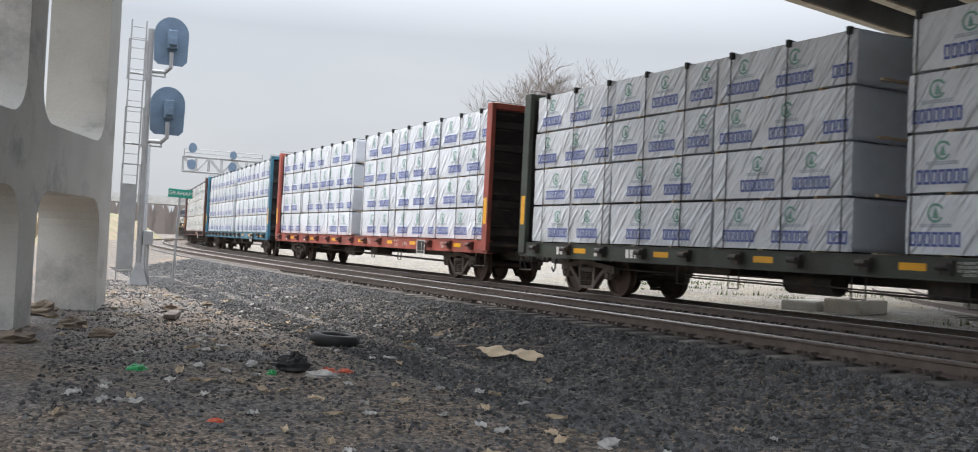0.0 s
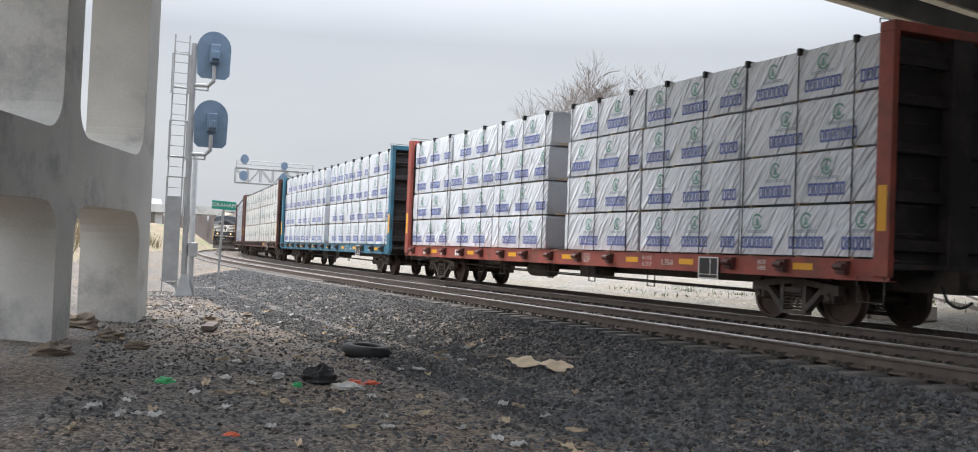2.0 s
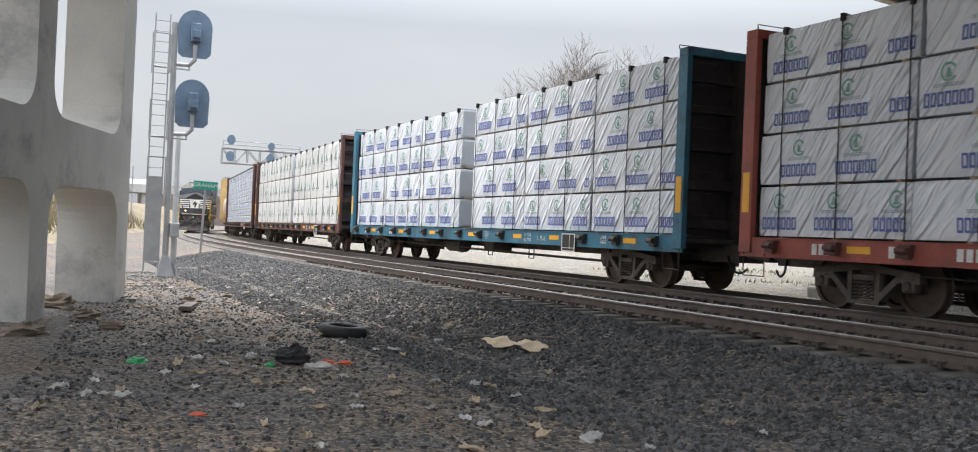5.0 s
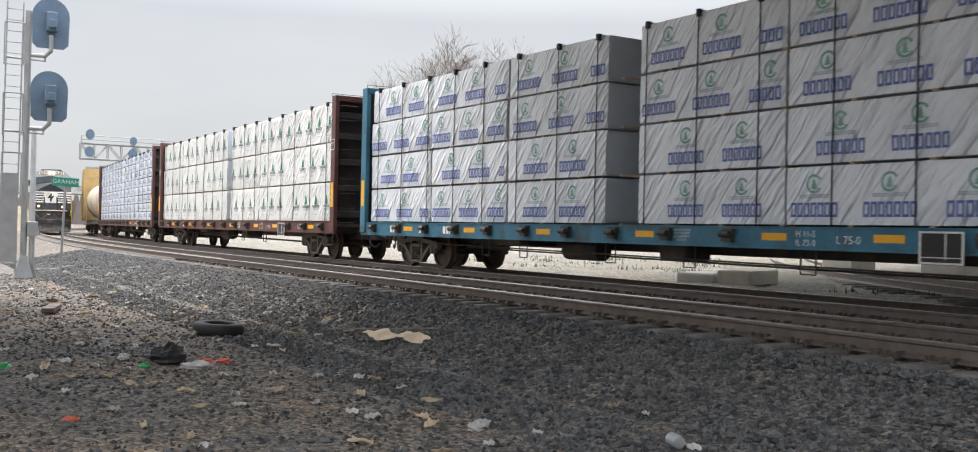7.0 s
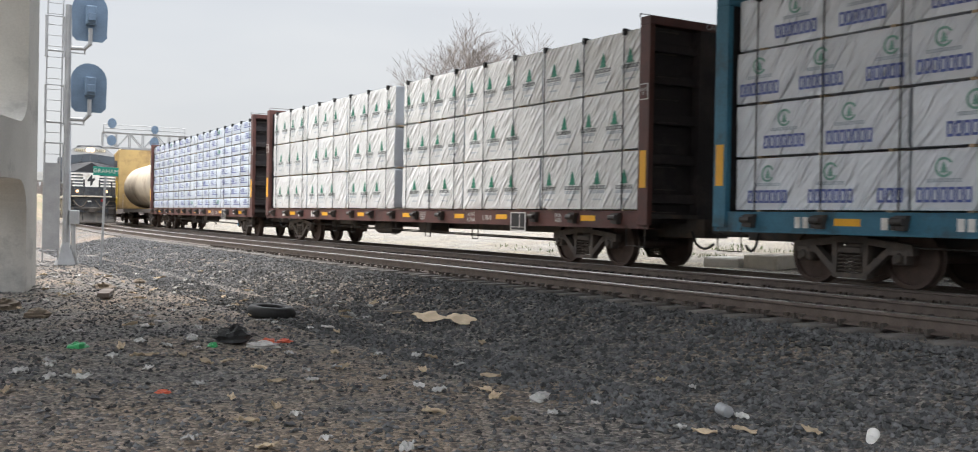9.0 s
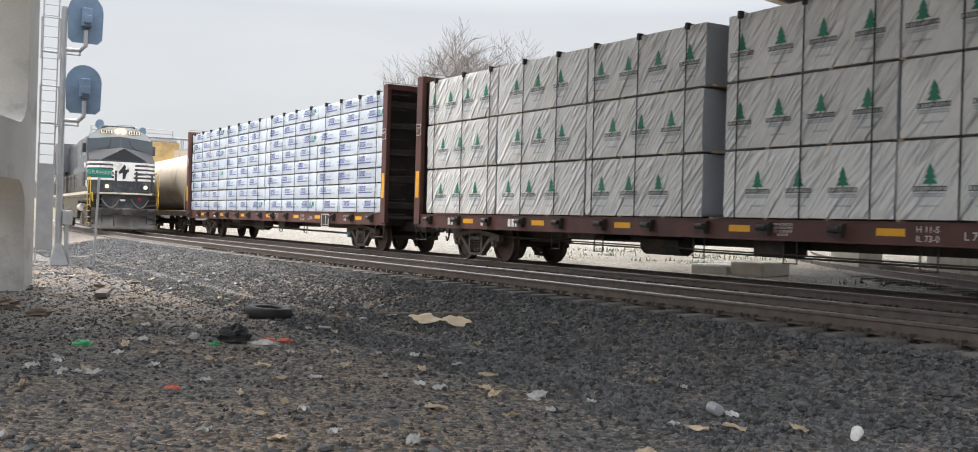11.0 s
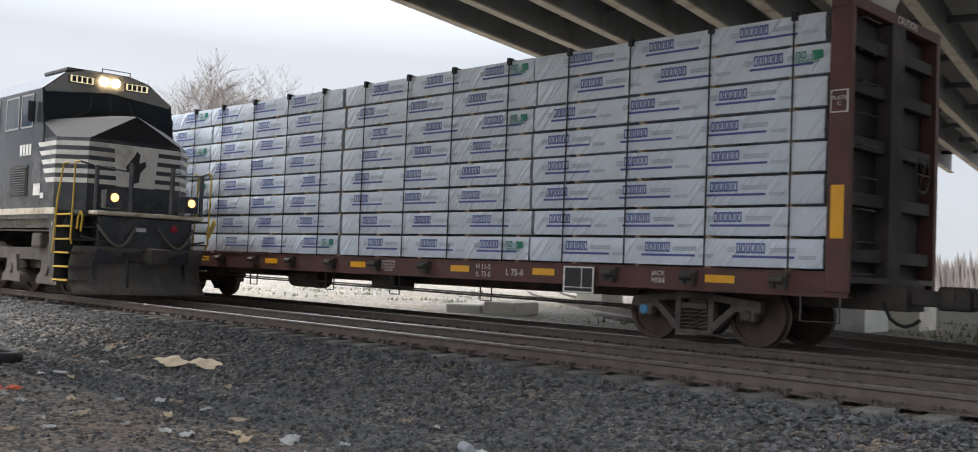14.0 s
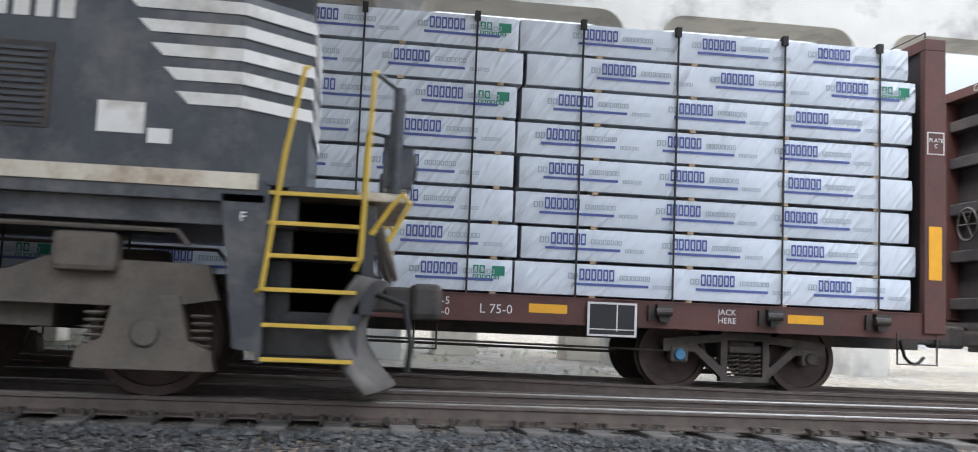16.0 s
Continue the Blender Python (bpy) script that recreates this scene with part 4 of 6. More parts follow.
def build_boxcar():
    car = thing("box_car", "tall yellow-tan ribbed freight car", "freight car")
    part("body", Shape().box(-1.5, 1.5, -13, 13, 1.1, 5.4, bevel=0.06), AUTOTAN, car)
    ribs = Shape()
    for k in range(20):
        for sg in (-1, 1):
            y = -12.6 + k * 25.2 / 19
            ribs.box(*sorted((sg * 1.5, sg * 1.56)), y - 0.05, y + 0.05, 1.2, 5.3)
    part("rib", ribs, AUTOTAN, car)
    part("roof", Shape().prism([(-13, 5.4), (13, 5.4), (13, 5.55), (-13, 5.55)], -1.35, 1.35), ALU, car)
    for sg in (-1, 1):
        build_truck(car, sg * 9.5)
    return car


cars.append((106.65 + 11.9 + 7.9, build_tank_car()))
cars.append((106.65 + 11.9 + 15.8 + 13.5, build_boxcar()))


# ---- the locomotive ----
LOCO_R = 0.533
LOCO_WHEELS = wheelset_mesh(LOCO_R, "wheelset", 0.72)


def build_loco():
    lo = thing("diesel_locomotive", "black and white diesel freight locomotive with lit headlights and yellow handrails", "locomotive")
    # local -y is the front; z from the rail top
    L = 22.2
    part("underframe", Shape().box(-1.35, 1.35, 0.9, L - 0.6, 1.42, 1.72), LOCO, lo)
    walk_sh = Shape().box(-1.50, 1.50, 1.16, L - 1.2, 1.60, 1.78)
    part("walkway", walk_sh, LOCO, lo)
    for sg in (-1, 1):
        part("sill_stripe", Shape().box(*sorted((sg * 1.525, sg * 1.50)), 1.22, L - 1.2, 1.70, 1.83), CREAM, lo, "dirty cream sill stripe")
    # short nose with a sloped hood top and chamfered corners
    def ring(z, fx, fy, sx):
        return [(-sx, 2.3, z), (-sx, fy + 0.55, z), (-fx, fy, z), (fx, fy, z), (sx, fy + 0.55, z), (sx, 2.3, z)]
    nose = Shape()
    zs = [(1.78, 1.02, 0.86, 1.47), (3.1, 1.02, 0.86, 1.47), (3.30, 1.0, 0.88, 1.46)]
    for z, fx, fy, sx in zs:
        nose.v += ring(z, fx, fy, sx)
    for j in range(2):
        nose.f += [(j * 6 + i, j * 6 + i + 1, j * 6 + i + 7, j * 6 + i + 6) for i in range(5)]
    nose.v += [(-1.45, 2.3, 3.72), (-0.0, 0.92, 3.86), (1.45, 2.3, 3.72), (0.0, 2.3, 4.00)]
    nose.f += [(12, 13, 18), (13, 14, 19, 18), (14, 15, 19), (15, 16, 20, 19), (16, 17, 20), (18, 19, 21), (19, 20, 21)]
    body = part("nose", nose, LOCO, lo)
    body.data.materials.append(HOOD)
    for p in body.data.polygons:
        if p.center.z > 3.3:
            p.material_index = 1
    stripes = Shape()
    for k in range(5):
        z0 = 3.22 - k * 0.19
        cut = 0.11 * k
        fy = 0.846
        stripes.add([(-1.02, fy, z0 - 0.1), (1.02, fy, z0 - 0.1), (1.02, fy, z0), (-1.02, fy, z0)], [(0, 1, 2, 3)])
        for sg in (-1, 1):
            stripes.add([(sg * 1.030, 0.846, z0 - 0.1), (sg * 1.486, 1.394, z0 - 0.1), (sg * 1.486, 1.394, z0), (sg * 1.030, 0.846, z0)], [(0, 1, 2, 3)])
            stripes.add([(sg * 1.486, 1.39, z0 - 0.1), (sg * 1.486, 2.24 - cut, z0 - 0.1), (sg * 1.486, 2.34 - cut, z0), (sg * 1.486, 1.39, z0)], [(0, 1, 2, 3)])
    part("nose_stripe", stripes, WHITE, body, "white nose stripes")
    emblem = Shape()
    emblem.add([(-0.42, 0.838, 2.34), (0.42, 0.838, 2.34), (0.50, 0.838, 3.22), (-0.50, 0.838, 3.22)], [(0, 1, 2, 3)])
    em = part("emblem_panel", emblem, WHITE, body)
    blot = [(-0.06, 2.15), (0.07, 2.2), (0.1, 2.4), (0.22, 2.55), (0.2, 2.66), (0.06, 2.6), (0.08, 2.78), (0.0, 2.86), (-0.06, 2.74), (-0.24, 2.5), (-0.2, 2.4), (-0.06, 2.46)]
    part("emblem", Shape().add([(a, 0.832, b + 0.26) for a, b in blot], [tuple(range(len(blot)))]), BLACK, em)
    # cab
    cab = Shape()
    prof = [(-1.475, 1.78), (-1.475, 3.5), (-1.475, 4.40), (-0.95, 4.84), (-0.50, 4.96), (0.50, 4.96), (0.95, 4.84), (1.475, 4.40), (1.475, 3.5), (1.475, 1.78)]
    n = len(prof)
    cab.v += [(x, 2.12 if z < 3.6 else 2.12 + (z - 3.5) * 0.22, z) for x, z in prof] + [(x, 6.3, z) for x, z in prof]
    cab.f += [tuple(range(n)), tuple(range(2 * n - 1, n - 1, -1))] + [(i, i + n, (i + 1) % n + n, (i + 1) % n) for i in range(n)]
    cb = part("cab", cab, LOCO, lo)
    lean = lambda z: 2.12 + (z - 3.5) * 0.22
    part("roof_edge", Shape().add([(x, lean(z) - 0.012, z) for x, z in ((-1.44, 4.41), (-0.94, 4.82), (-0.50, 4.945), (0.50, 4.945), (0.94, 4.82), (1.44, 4.41), (1.40, 4.34), (0.0, 4.50), (-1.40, 4.34))], [(0, 1, 7, 8), (1, 2, 7), (2, 3, 7), (3, 4, 7), (4, 5, 6, 7)]), BAND, cb, "grey-white band over the windshield")
    for sg in (-1, 1):
        part("windshield", Shape().add([(sg * x, lean(z) - 0.016, z) for x, z in ((0.035, 3.98), (1.43, 3.82), (1.43, 4.32), (0.035, 4.48))], [(0, 1, 2, 3)]), WINDOW, cb)
        wiper = Shape().pipe([(sg * 0.75, lean(3.9) - 0.03, 3.9), (sg * 0.5, lean(4.0) - 0.045, 4.02), (sg * 0.42, lean(4.3) - 0.04, 4.34)], 0.012, 5)
        part("wiper", wiper, BLACK, cb)
        for y0, y1 in ((2.75, 3.35), (3.55, 4.25), (4.75, 5.15)):
            x0, x1 = sorted((sg * 1.484, sg * 1.470))
            win = part("side_window", Shape().box(x0, x1, y0, y1, 3.62, 4.28), WINDOW, cb)
            for a, b, c, d in ((y0 - 0.04, y1 + 0.04, 4.28, 4.32), (y0 - 0.04, y1 + 0.04, 3.58, 3.62), (y0 - 0.04, y0, 3.62, 4.28), (y1, y1 + 0.04, 3.62, 4.28)):
                part("window_frame", Shape().box(x0 - 0.006, x1 + 0.006, a, b, c, d), BAND, win)
        part("number_board", Shape().box(*sorted((sg * 0.34, sg * 0.92)), 2.33, 2.44, 4.61, 4.80, bevel=0.012), IRON, cb)
        part("board_face", Shape().box(*sorted((sg * 0.37, sg * 0.89)), 2.322, 2.33, 4.63, 4.78), BOARDLIT, cb, "lit cream number board")
        for i in range(4):
            a = sg * 0.63 - 0.22 + i * 0.115
            part("number_bar", Shape().box(a, a + 0.08, 2.315, 2.321, 4.645, 4.765), BLACK, cb)
            y = 2.72 + i * 0.17
            part("side_number_bar", Shape().box(*sorted((sg * 1.486, sg * 1.476)), y, y + 0.12, 2.98, 3.22), WHITE, cb)
        part("mirror", Shape().box(*sorted((sg * 1.50, sg * 1.66)), 2.55, 2.59, 3.68, 4.12), LOCO, cb)
    vents = Shape().box(-0.75, 0.75, 2.9, 4.2, 4.95, 5.05, bevel=0.03)
    part("roof_vent", vents, LOCO, cb)
    part("roof_grab", Shape().pipe([(-0.1, 2.55, 4.94), (-0.1, 2.55, 5.06), (0.55, 2.55, 5.06), (0.55, 2.55, 4.94)], 0.014, 6), IRON, cb)
    for sg in (-1, 1):
        lamp = part("headlight", Shape().lathe([(0.0, -0.03), (0.095, -0.02), (0.095, 0.06)], Matrix.Translation((sg * 0.13, 2.33, 4.74)) @ Matrix.Rotation(radians(90), 4, "Z"), n=16), LAMP_ON, cb, "lit round headlight")
        box = part("ditch_light_box", Shape().box(sg * 0.84 - 0.17, sg * 0.84 + 0.17, -0.04, 0.20, 1.84, 2.20, bevel=0.015), LOCO, lo)
        part("ditch_light", Shape().lathe([(0.0, -0.04), (0.05, -0.035), (0.085, -0.015), (0.085, 0.05)], Matrix.Translation((sg * 0.84, -0.04, 2.05)) @ Matrix.Rotation(radians(90), 4, "Z"), n=18), DITCH_ON, box, "lit amber ditch light")
        part("lamp_ring", Shape().lathe([(0.088, -0.02), (0.11, -0.03), (0.12, 0.02)], Matrix.Translation((sg * 0.84, -0.045, 2.05)) @ Matrix.Rotation(radians(90), 4, "Z"), n=18), IRON, box)
    # long hood with doors, then the wider radiator section
    hood = part("long_hood", Shape().box(-0.95, 0.95, 6.3, 17.2, 1.78, 4.72, bevel=0.10), LOCO, lo)
    for k in range(13):
        y = 7.0 + k * 0.78
        d = Shape().box(-0.965, -0.945, y, y + 0.70, 1.95, 3.65, bevel=0.006).box(-0.985, -0.965, y + 0.6, y + 0.64, 2.7, 2.82)
        part("hood_door", d, LOCO, hood)
    part("blower_box", Shape().box(-1.42, -0.95, 6.3, 8.9, 1.74, 3.1, bevel=0.05), LOCO, hood)
    rad = part("radiator", Shape().prism([(16.6, 3.2), (17.6, 3.0), (L - 1.4, 3.0), (L - 1.4, 4.9), (17.0, 4.9)], -1.5, 1.5), LOCO, lo)
    part("radiator_cabin", Shape().box(-1.05, 1.05, 17.2, L - 1.3, 1.74, 3.2), LOCO, rad)
    for k in range(14):
        part("louvre", Shape().box(-1.52, -1.50, 17.3, L - 1.6, 3.15 + k * 0.1, 3.20 + k * 0.1), IRON, rad)
    part("exhaust_stack", Shape().box(-0.35, 0.35, 9.6, 10.6, 4.42, 4.62, bevel=0.03), IRON, hood)
    part("fuel_tank", Shape().prism([(7.2, 0.55), (14.6, 0.55), (14.8, 1.42), (7.0, 1.42)], -1.35, 1.35), LOCO, lo)
    part("air_tank", Shape().tube((-1.2, 5.9, 1.1), (-1.2, 7.0, 1.1), 0.2, 14), WHITE, lo)
    # side of the cab: vented door below the window and the white plates
    grille = part("grille", Shape().box(-1.490, -1.470, 2.85, 3.85, 2.1, 2.78), IRON, cb)
    for k in range(12):
        part("slat", Shape().box(-1.510, -1.490, 2.9, 3.8, 2.13 + k * 0.052, 2.158 + k * 0.052), LOCO, grille)
    part("notice", Shape().box(-1.484, -1.474, 2.13, 2.49, 2.10, 2.35), WHITE, cb)
    part("notice", Shape().box(-1.484, -1.474, 1.92, 2.10, 2.03, 2.15), WHITE, cb)
    # front platform, steps, rails, plow, coupler
    part("front_platform", Shape().box(-1.30, 1.30, 0.42, 1.0, 1.70, 1.775, bevel=0.01), LOCO, lo)
    part("platform_edge", Shape().box(-1.16, 1.16, 0.0, 0.42, 1.70, 1.78, bevel=0.02), CREAM, lo, "dirty cream platform edge")
    part("marker_light", Shape().lathe([(0.0, -0.03), (0.08, -0.02), (0.085, 0.05)], Matrix.Translation((0.62, 0.245, 1.50)) @ Matrix.Rotation(radians(90), 4, "Z"), n=16), REDLENS, lo, "red round marker lens")
    part("plate", Shape().box(-0.22, 0.0, 0.235, 0.25, 1.40, 1.48), WHITE, lo, "small white plate")
    for sg in (-1, 1):
        well = part("step_well", Shape().box(*sorted((sg * 1.0, sg * 0.96)), 0.36, 1.14, 0.35, 1.74).box(*sorted((sg * 0.98, sg * 1.50)), 1.12, 1.16, 0.33, 1.74).prism([(1.16, 0.42), (1.34, 0.44), (1.50, 1.66), (1.16, 1.66)], *sorted((sg * 1.44, sg * 1.50))), LOCO, lo)
        for z in (0.37, 0.64, 0.92, 1.19, 1.45, 1.69):
            st = part("step", Shape().box(*sorted((sg * 0.98, sg * 1.50)), 0.40, 1.12, z - 0.02, z + 0.015), IRON, well)
            part("step_edge", Shape().box(*sorted((sg * 1.50, sg * 1.525)), 0.40, 1.12, z - 0.018, z + 0.014), YELLOW, st, "yellow step edge")
        hr = Shape().pipe([(sg * 1.46, 1.20, 0.88), (sg * 1.54, 1.14, 0.92), (sg * 1.54, 1.02, 2.0), (sg * 1.50, 0.90, 2.72), (sg * 1.40, 0.88, 2.75)], 0.02, 8)
        part("handrail", hr, YELLOW, lo, "yellow handrail")
        hr = Shape().pipe([(sg * 1.46, 0.42, 1.10), (sg * 1.50, 0.38, 1.2), (sg * 1.50, 0.34, 2.72), (sg * 1.40, 0.32, 2.75)], 0.02, 8)
        part("handrail", hr, YELLOW, lo, "yellow handrail")
        rail = Shape().pipe([(sg * 1.40, 0.32, 2.74), (sg * 1.15, 0.12, 2.66), (sg * 0.45, 0.08, 2.6), (sg * 0.45, 0.08, 1.78)], 0.02, 8)
        rail.pipe([(sg * 1.15, 0.12, 1.78), (sg * 1.15, 0.12, 2.68)], 0.045, 8)
        rail.pipe([(sg * 0.45, 0.08, 1.78), (sg * 0.45, 0.08, 2.78)], 0.05, 8)
        part("front_rail", rail, LOCO, lo)
        loop = Shape().pipe([(sg * 1.42, 0.30, 1.4), (sg * 1.46, 0.16, 1.62), (sg * 1.46, 0.06, 1.74), (sg * 1.44, 0.0, 1.66), (sg * 1.40, 0.16, 1.35)], 0.022, 8)
        part("grab_loop", loop, YELLOW, lo)
        for k in range(7):
            y = 7.6 + k * 1.9
            post = Shape().tube((sg * 1.48, y, 1.74), (sg * 1.48, y, 2.75), 0.018, 6)
            part("side_rail_post", post, LOCO, lo)
        part("side_rail", Shape().tube((sg * 1.48, 6.35, 2.75), (sg * 1.48, L - 1.5, 2.75), 0.018, 6), LOCO, lo)
        part("cut_lever", Shape().pipe([(sg * 1.35, 0.25, 1.25), (sg * 0.4, 0.18, 1.1), (sg * 0.15, 0.1, 0.95)], 0.018, 6), IRON, lo)
        part("mu_hose", Shape().pipe([(sg * (0.24 + 0.10 * i), 0.22 - 0.16 * math.sin(math.pi * i / 8), 1.50 - 0.42 * math.sin(math.pi * i / 8)) for i in range(9)], 0.03, 8), LOCOGREY, lo)
    pilot = Shape().box(-1.0, 1.0, 0.25, 0.95, 0.75, 1.68)
    part("pilot", pilot, LOCO, lo)
    plow = Shape()
    cols, rows_ = 14, 8
    for j in range(rows_ + 1):
        z = 0.09 + 0.98 * j / rows_
        for i in range(cols + 1):
            x = -1.42 + 2.84 * i / cols
            bulge = 0.30 * (1 - (abs(x) / 1.42) ** 1.5)
            y = 0.40 - bulge + 0.26 * math.sin(math.pi * j / rows_) - 0.10 * (1 - j / rows_)
            plow.v.append((x, y, z))
    w = cols + 1
    plow.f = [(j * w + i, j * w + i + 1, (j + 1) * w + i + 1, (j + 1) * w + i) for j in range(rows_) for i in range(cols)]
    pl = part("plow", plow, PLOW, lo, "dusty black curved snow plow", smooth=True)
    sol = pl.modifiers.new("thickness", "SOLIDIFY")
    sol.thickness = 0.04
    part("coupler", Shape().box(-0.14, 0.14, -0.25, 0.5, 0.78, 1.02, bevel=0.03).box(-0.2, 0.2, -0.42, -0.12, 0.72, 1.06, bevel=0.06), IRON, lo)
    part("air_hose", Shape().pipe([(-0.45, 0.25, 0.95), (-0.5, -0.05, 0.85), (-0.52, -0.12, 0.5), (-0.5, -0.1, 0.25)], 0.028, 8), RUBBER, lo)
    part("beacon", Shape().tube((0, 4.6, 4.95), (0, 4.6, 5.10), 0.10, 14), ALU, lo)
    horn = Shape()
    for k in range(3):
        horn.tube((-0.2 + 0.2 * k, 5.5, 5.0), (-0.2 + 0.2 * k, 5.1, 5.02), 0.02, 8, 0.07)
    part("horn", horn, IRON, lo)
    # trucks
    for y0 in (4.05, 17.9):
        tk = part("truck", Shape().box(-0.95, 0.95, y0 - 1.2, y0 + 1.2, 0.55, 0.95), LOCOGREY, lo)
        for sg in (-1, 1):
            xs = sorted((sg * 1.02, sg * 1.20))
            fr = Shape().prism([(y0 - 2.55, 0.82), (y0 - 2.45, 1.10), (y0 - 1.2, 1.12), (y0 - 0.9, 1.0), (y0 + 0.9, 1.0), (y0 + 1.2, 1.12), (y0 + 2.45, 1.10), (y0 + 2.55, 0.82), (y0 + 2.1, 0.74), (y0 - 2.1, 0.74)], *xs)
            part("side_frame", fr, LOCOGREY, tk)
            for k in (-1, 0, 1):
                yc = y0 + k * 2.0
                xj = sorted((sg * 1.04, sg * 1.27))
                jb = Shape().prism([(yc - 0.55, 0.24), (yc + 0.55, 0.24), (yc + 0.52, 0.40), (yc + 0.34, 0.48), (yc + 0.24, 0.84), (yc - 0.24, 0.84), (yc - 0.34, 0.48), (yc - 0.52, 0.40)], *xj)
                jb.lathe([(0.0, 0.0), (0.10, 0.0), (0.12, 0.03), (0.12, 0.1)], Matrix.Translation((sg * 1.31, yc, LOCO_R)) @ Matrix.Rotation(0 if sg < 0 else math.pi, 4, "Z"), n=16)
                part("journal_box", jb, LOCOGREY, tk)
                for e in (-0.42, 0.42):
                    spn = Shape()
                    for q in range(5):
                        spn.lathe([(0.075, -0.014), (0.09, 0.0), (0.075, 0.014)], Matrix.Translation((sg * 1.14, yc + e, 0.44 + q * 0.06)) @ Matrix.Rotation(radians(90), 4, "Y"), n=10)
                    part("spring", spn, LOCOGREY, tk)
            part("brake_cylinder", Shape().box(*sorted((sg * 1.05, sg * 1.35)), y0 - 1.75, y0 - 1.25, 1.0, 1.32, bevel=0.05), LOCOGREY, tk)
            part("brake_pipe", Shape().pipe([(sg * 1.30, y0 - 2.3, 1.25), (sg * 1.30, y0 - 2.2, 1.36), (sg * 1.30, y0 + 2.2, 1.38)], 0.022, 6), LOCOGREY, tk)
        for k in (-1, 0, 1):
            ws = part("wheelset", LOCO_WHEELS, None, tk, at=Matrix.Translation((0, y0 + k * 2.0, LOCO_R)))
            rolling.append((ws, LOCO_R, "loco"))
    text_shape("F", 0.11, WHITE, "lettering", lo, on_side(-1.506, 1.32, 1.48))
    return lo


loco = build_loco()


# ---- signals and signs ----
def build_signal():
    x, y = 4.25, 31.0
    g = lift(x - NEAR_X, y)
    s = thing("railway_signal", "silver signal mast with two round-topped blue-grey heads and a ladder", "signal", Matrix.Translation((x, y, g)))
    part("base", Shape().add([(-0.25, -0.25, 0), (0.25, -0.25, 0), (0.25, 0.25, 0), (-0.25, 0.25, 0), (-0.07, -0.07, 0.65), (0.07, -0.07, 0.65), (0.07, 0.07, 0.65), (-0.07, 0.07, 0.65)], [(0, 1, 2, 3), (4, 5, 6, 7), (0, 1, 5, 4), (1, 2, 6, 5), (2, 3, 7, 6), (3, 0, 4, 7)]), ALU, s)
    part("mast", Shape().tube((0, 0, 0.5), (0, 0, 7.3), 0.085, 14), ALU, s)
    for z in (7.02, 5.02):
        out = [(-0.34, z - 0.70), (-0.46, z - 0.58)]
        out = out[::-1][1:] + [(0.34, z - 0.70), (0.46, z - 0.58)] + [(0.48 * math.cos(radians(a)), z + 0.18 + 0.50 * math.sin(radians(a))) for a in range(0, 181, 15)] + [(-0.46, z - 0.58)]
        hd = part("signal_head", Shape().add([(0.55 + a, -0.10, b) for a, b in out] + [(0.55 + a, -0.06, b) for a, b in out], [tuple(range(len(out))), tuple(range(2 * len(out) - 1, len(out) - 1, -1))] + [(i, (i + 1) % len(out), (i + 1) % len(out) + len(out), i + len(out)) for i in range(len(out))]), SIGBLUE, s, "blue-grey round-topped backing")
        part("lamp_case", Shape().box(0.42, 0.70, -0.32, -0.10, z - 0.25, z + 0.28, bevel=0.03).box(0.46, 0.66, -0.42, -0.30, z - 0.16, z + 0.06, bevel=0.02), SIGBLUE, hd)
        part("arm", Shape().pipe([(0, 0, z - 0.92), (0.42, -0.1, z - 0.92), (0.55, -0.2, z - 0.78), (0.55, -0.2, z - 0.35)], 0.06, 10), ALU, s)
        part("bracket", Shape().pipe([(-0.55, 0.05, z - 1.02), (0.42, -0.1, z - 1.06), (0.42, -0.1, z - 0.92)], 0.03, 8), ALU, s)
    lad = Shape()
    for dx in (-0.20, 0.20):
        lad.tube((-0.40 + dx, -0.05, 0.1), (-0.34 + dx, -0.05, 7.5), 0.022, 6)
    for z in np.arange(0.4, 7.5, 0.30):
        lad.tube((-0.595 + 0.008 * z, -0.05, z), (-0.205 + 0.008 * z, -0.05, z), 0.013, 6)
    part("ladder", lad, ALU, s)
    for z in (6.9, 5.0, 3.4):
        cage = Shape().pipe([(-0.60, -0.05, z), (-0.62, -0.3, z), (-0.14, -0.3, z), (-0.14, -0.05, z)], 0.018, 6)
        cage.pipe([(-0.62, -0.3, z), (-0.62, -0.3, z - 1.1), (-0.60, -0.05, z - 1.1)], 0.018, 6).pipe([(-0.14, -0.3, z), (-0.14, -0.3, z - 1.1), (-0.14, -0.05, z - 1.1)], 0.018, 6)
        part("ladder_cage", cage, ALU, s)
    part("ladder_guard", Shape().box(-0.62, -0.18, -0.16, -0.10, 0.45, 2.85), ALU, s)
    part("junction_box", Shape().box(0.08, 0.34, -0.16, 0.1, 1.15, 1.55, bevel=0.02), GALV, s)
    part("conduit", Shape().pipe([(0.2, 0, 1.2), (0.22, 0.0, 0.4), (0.32, 0.05, 0.0)], 0.06, 8), GALV, s)
    return s


build_signal()


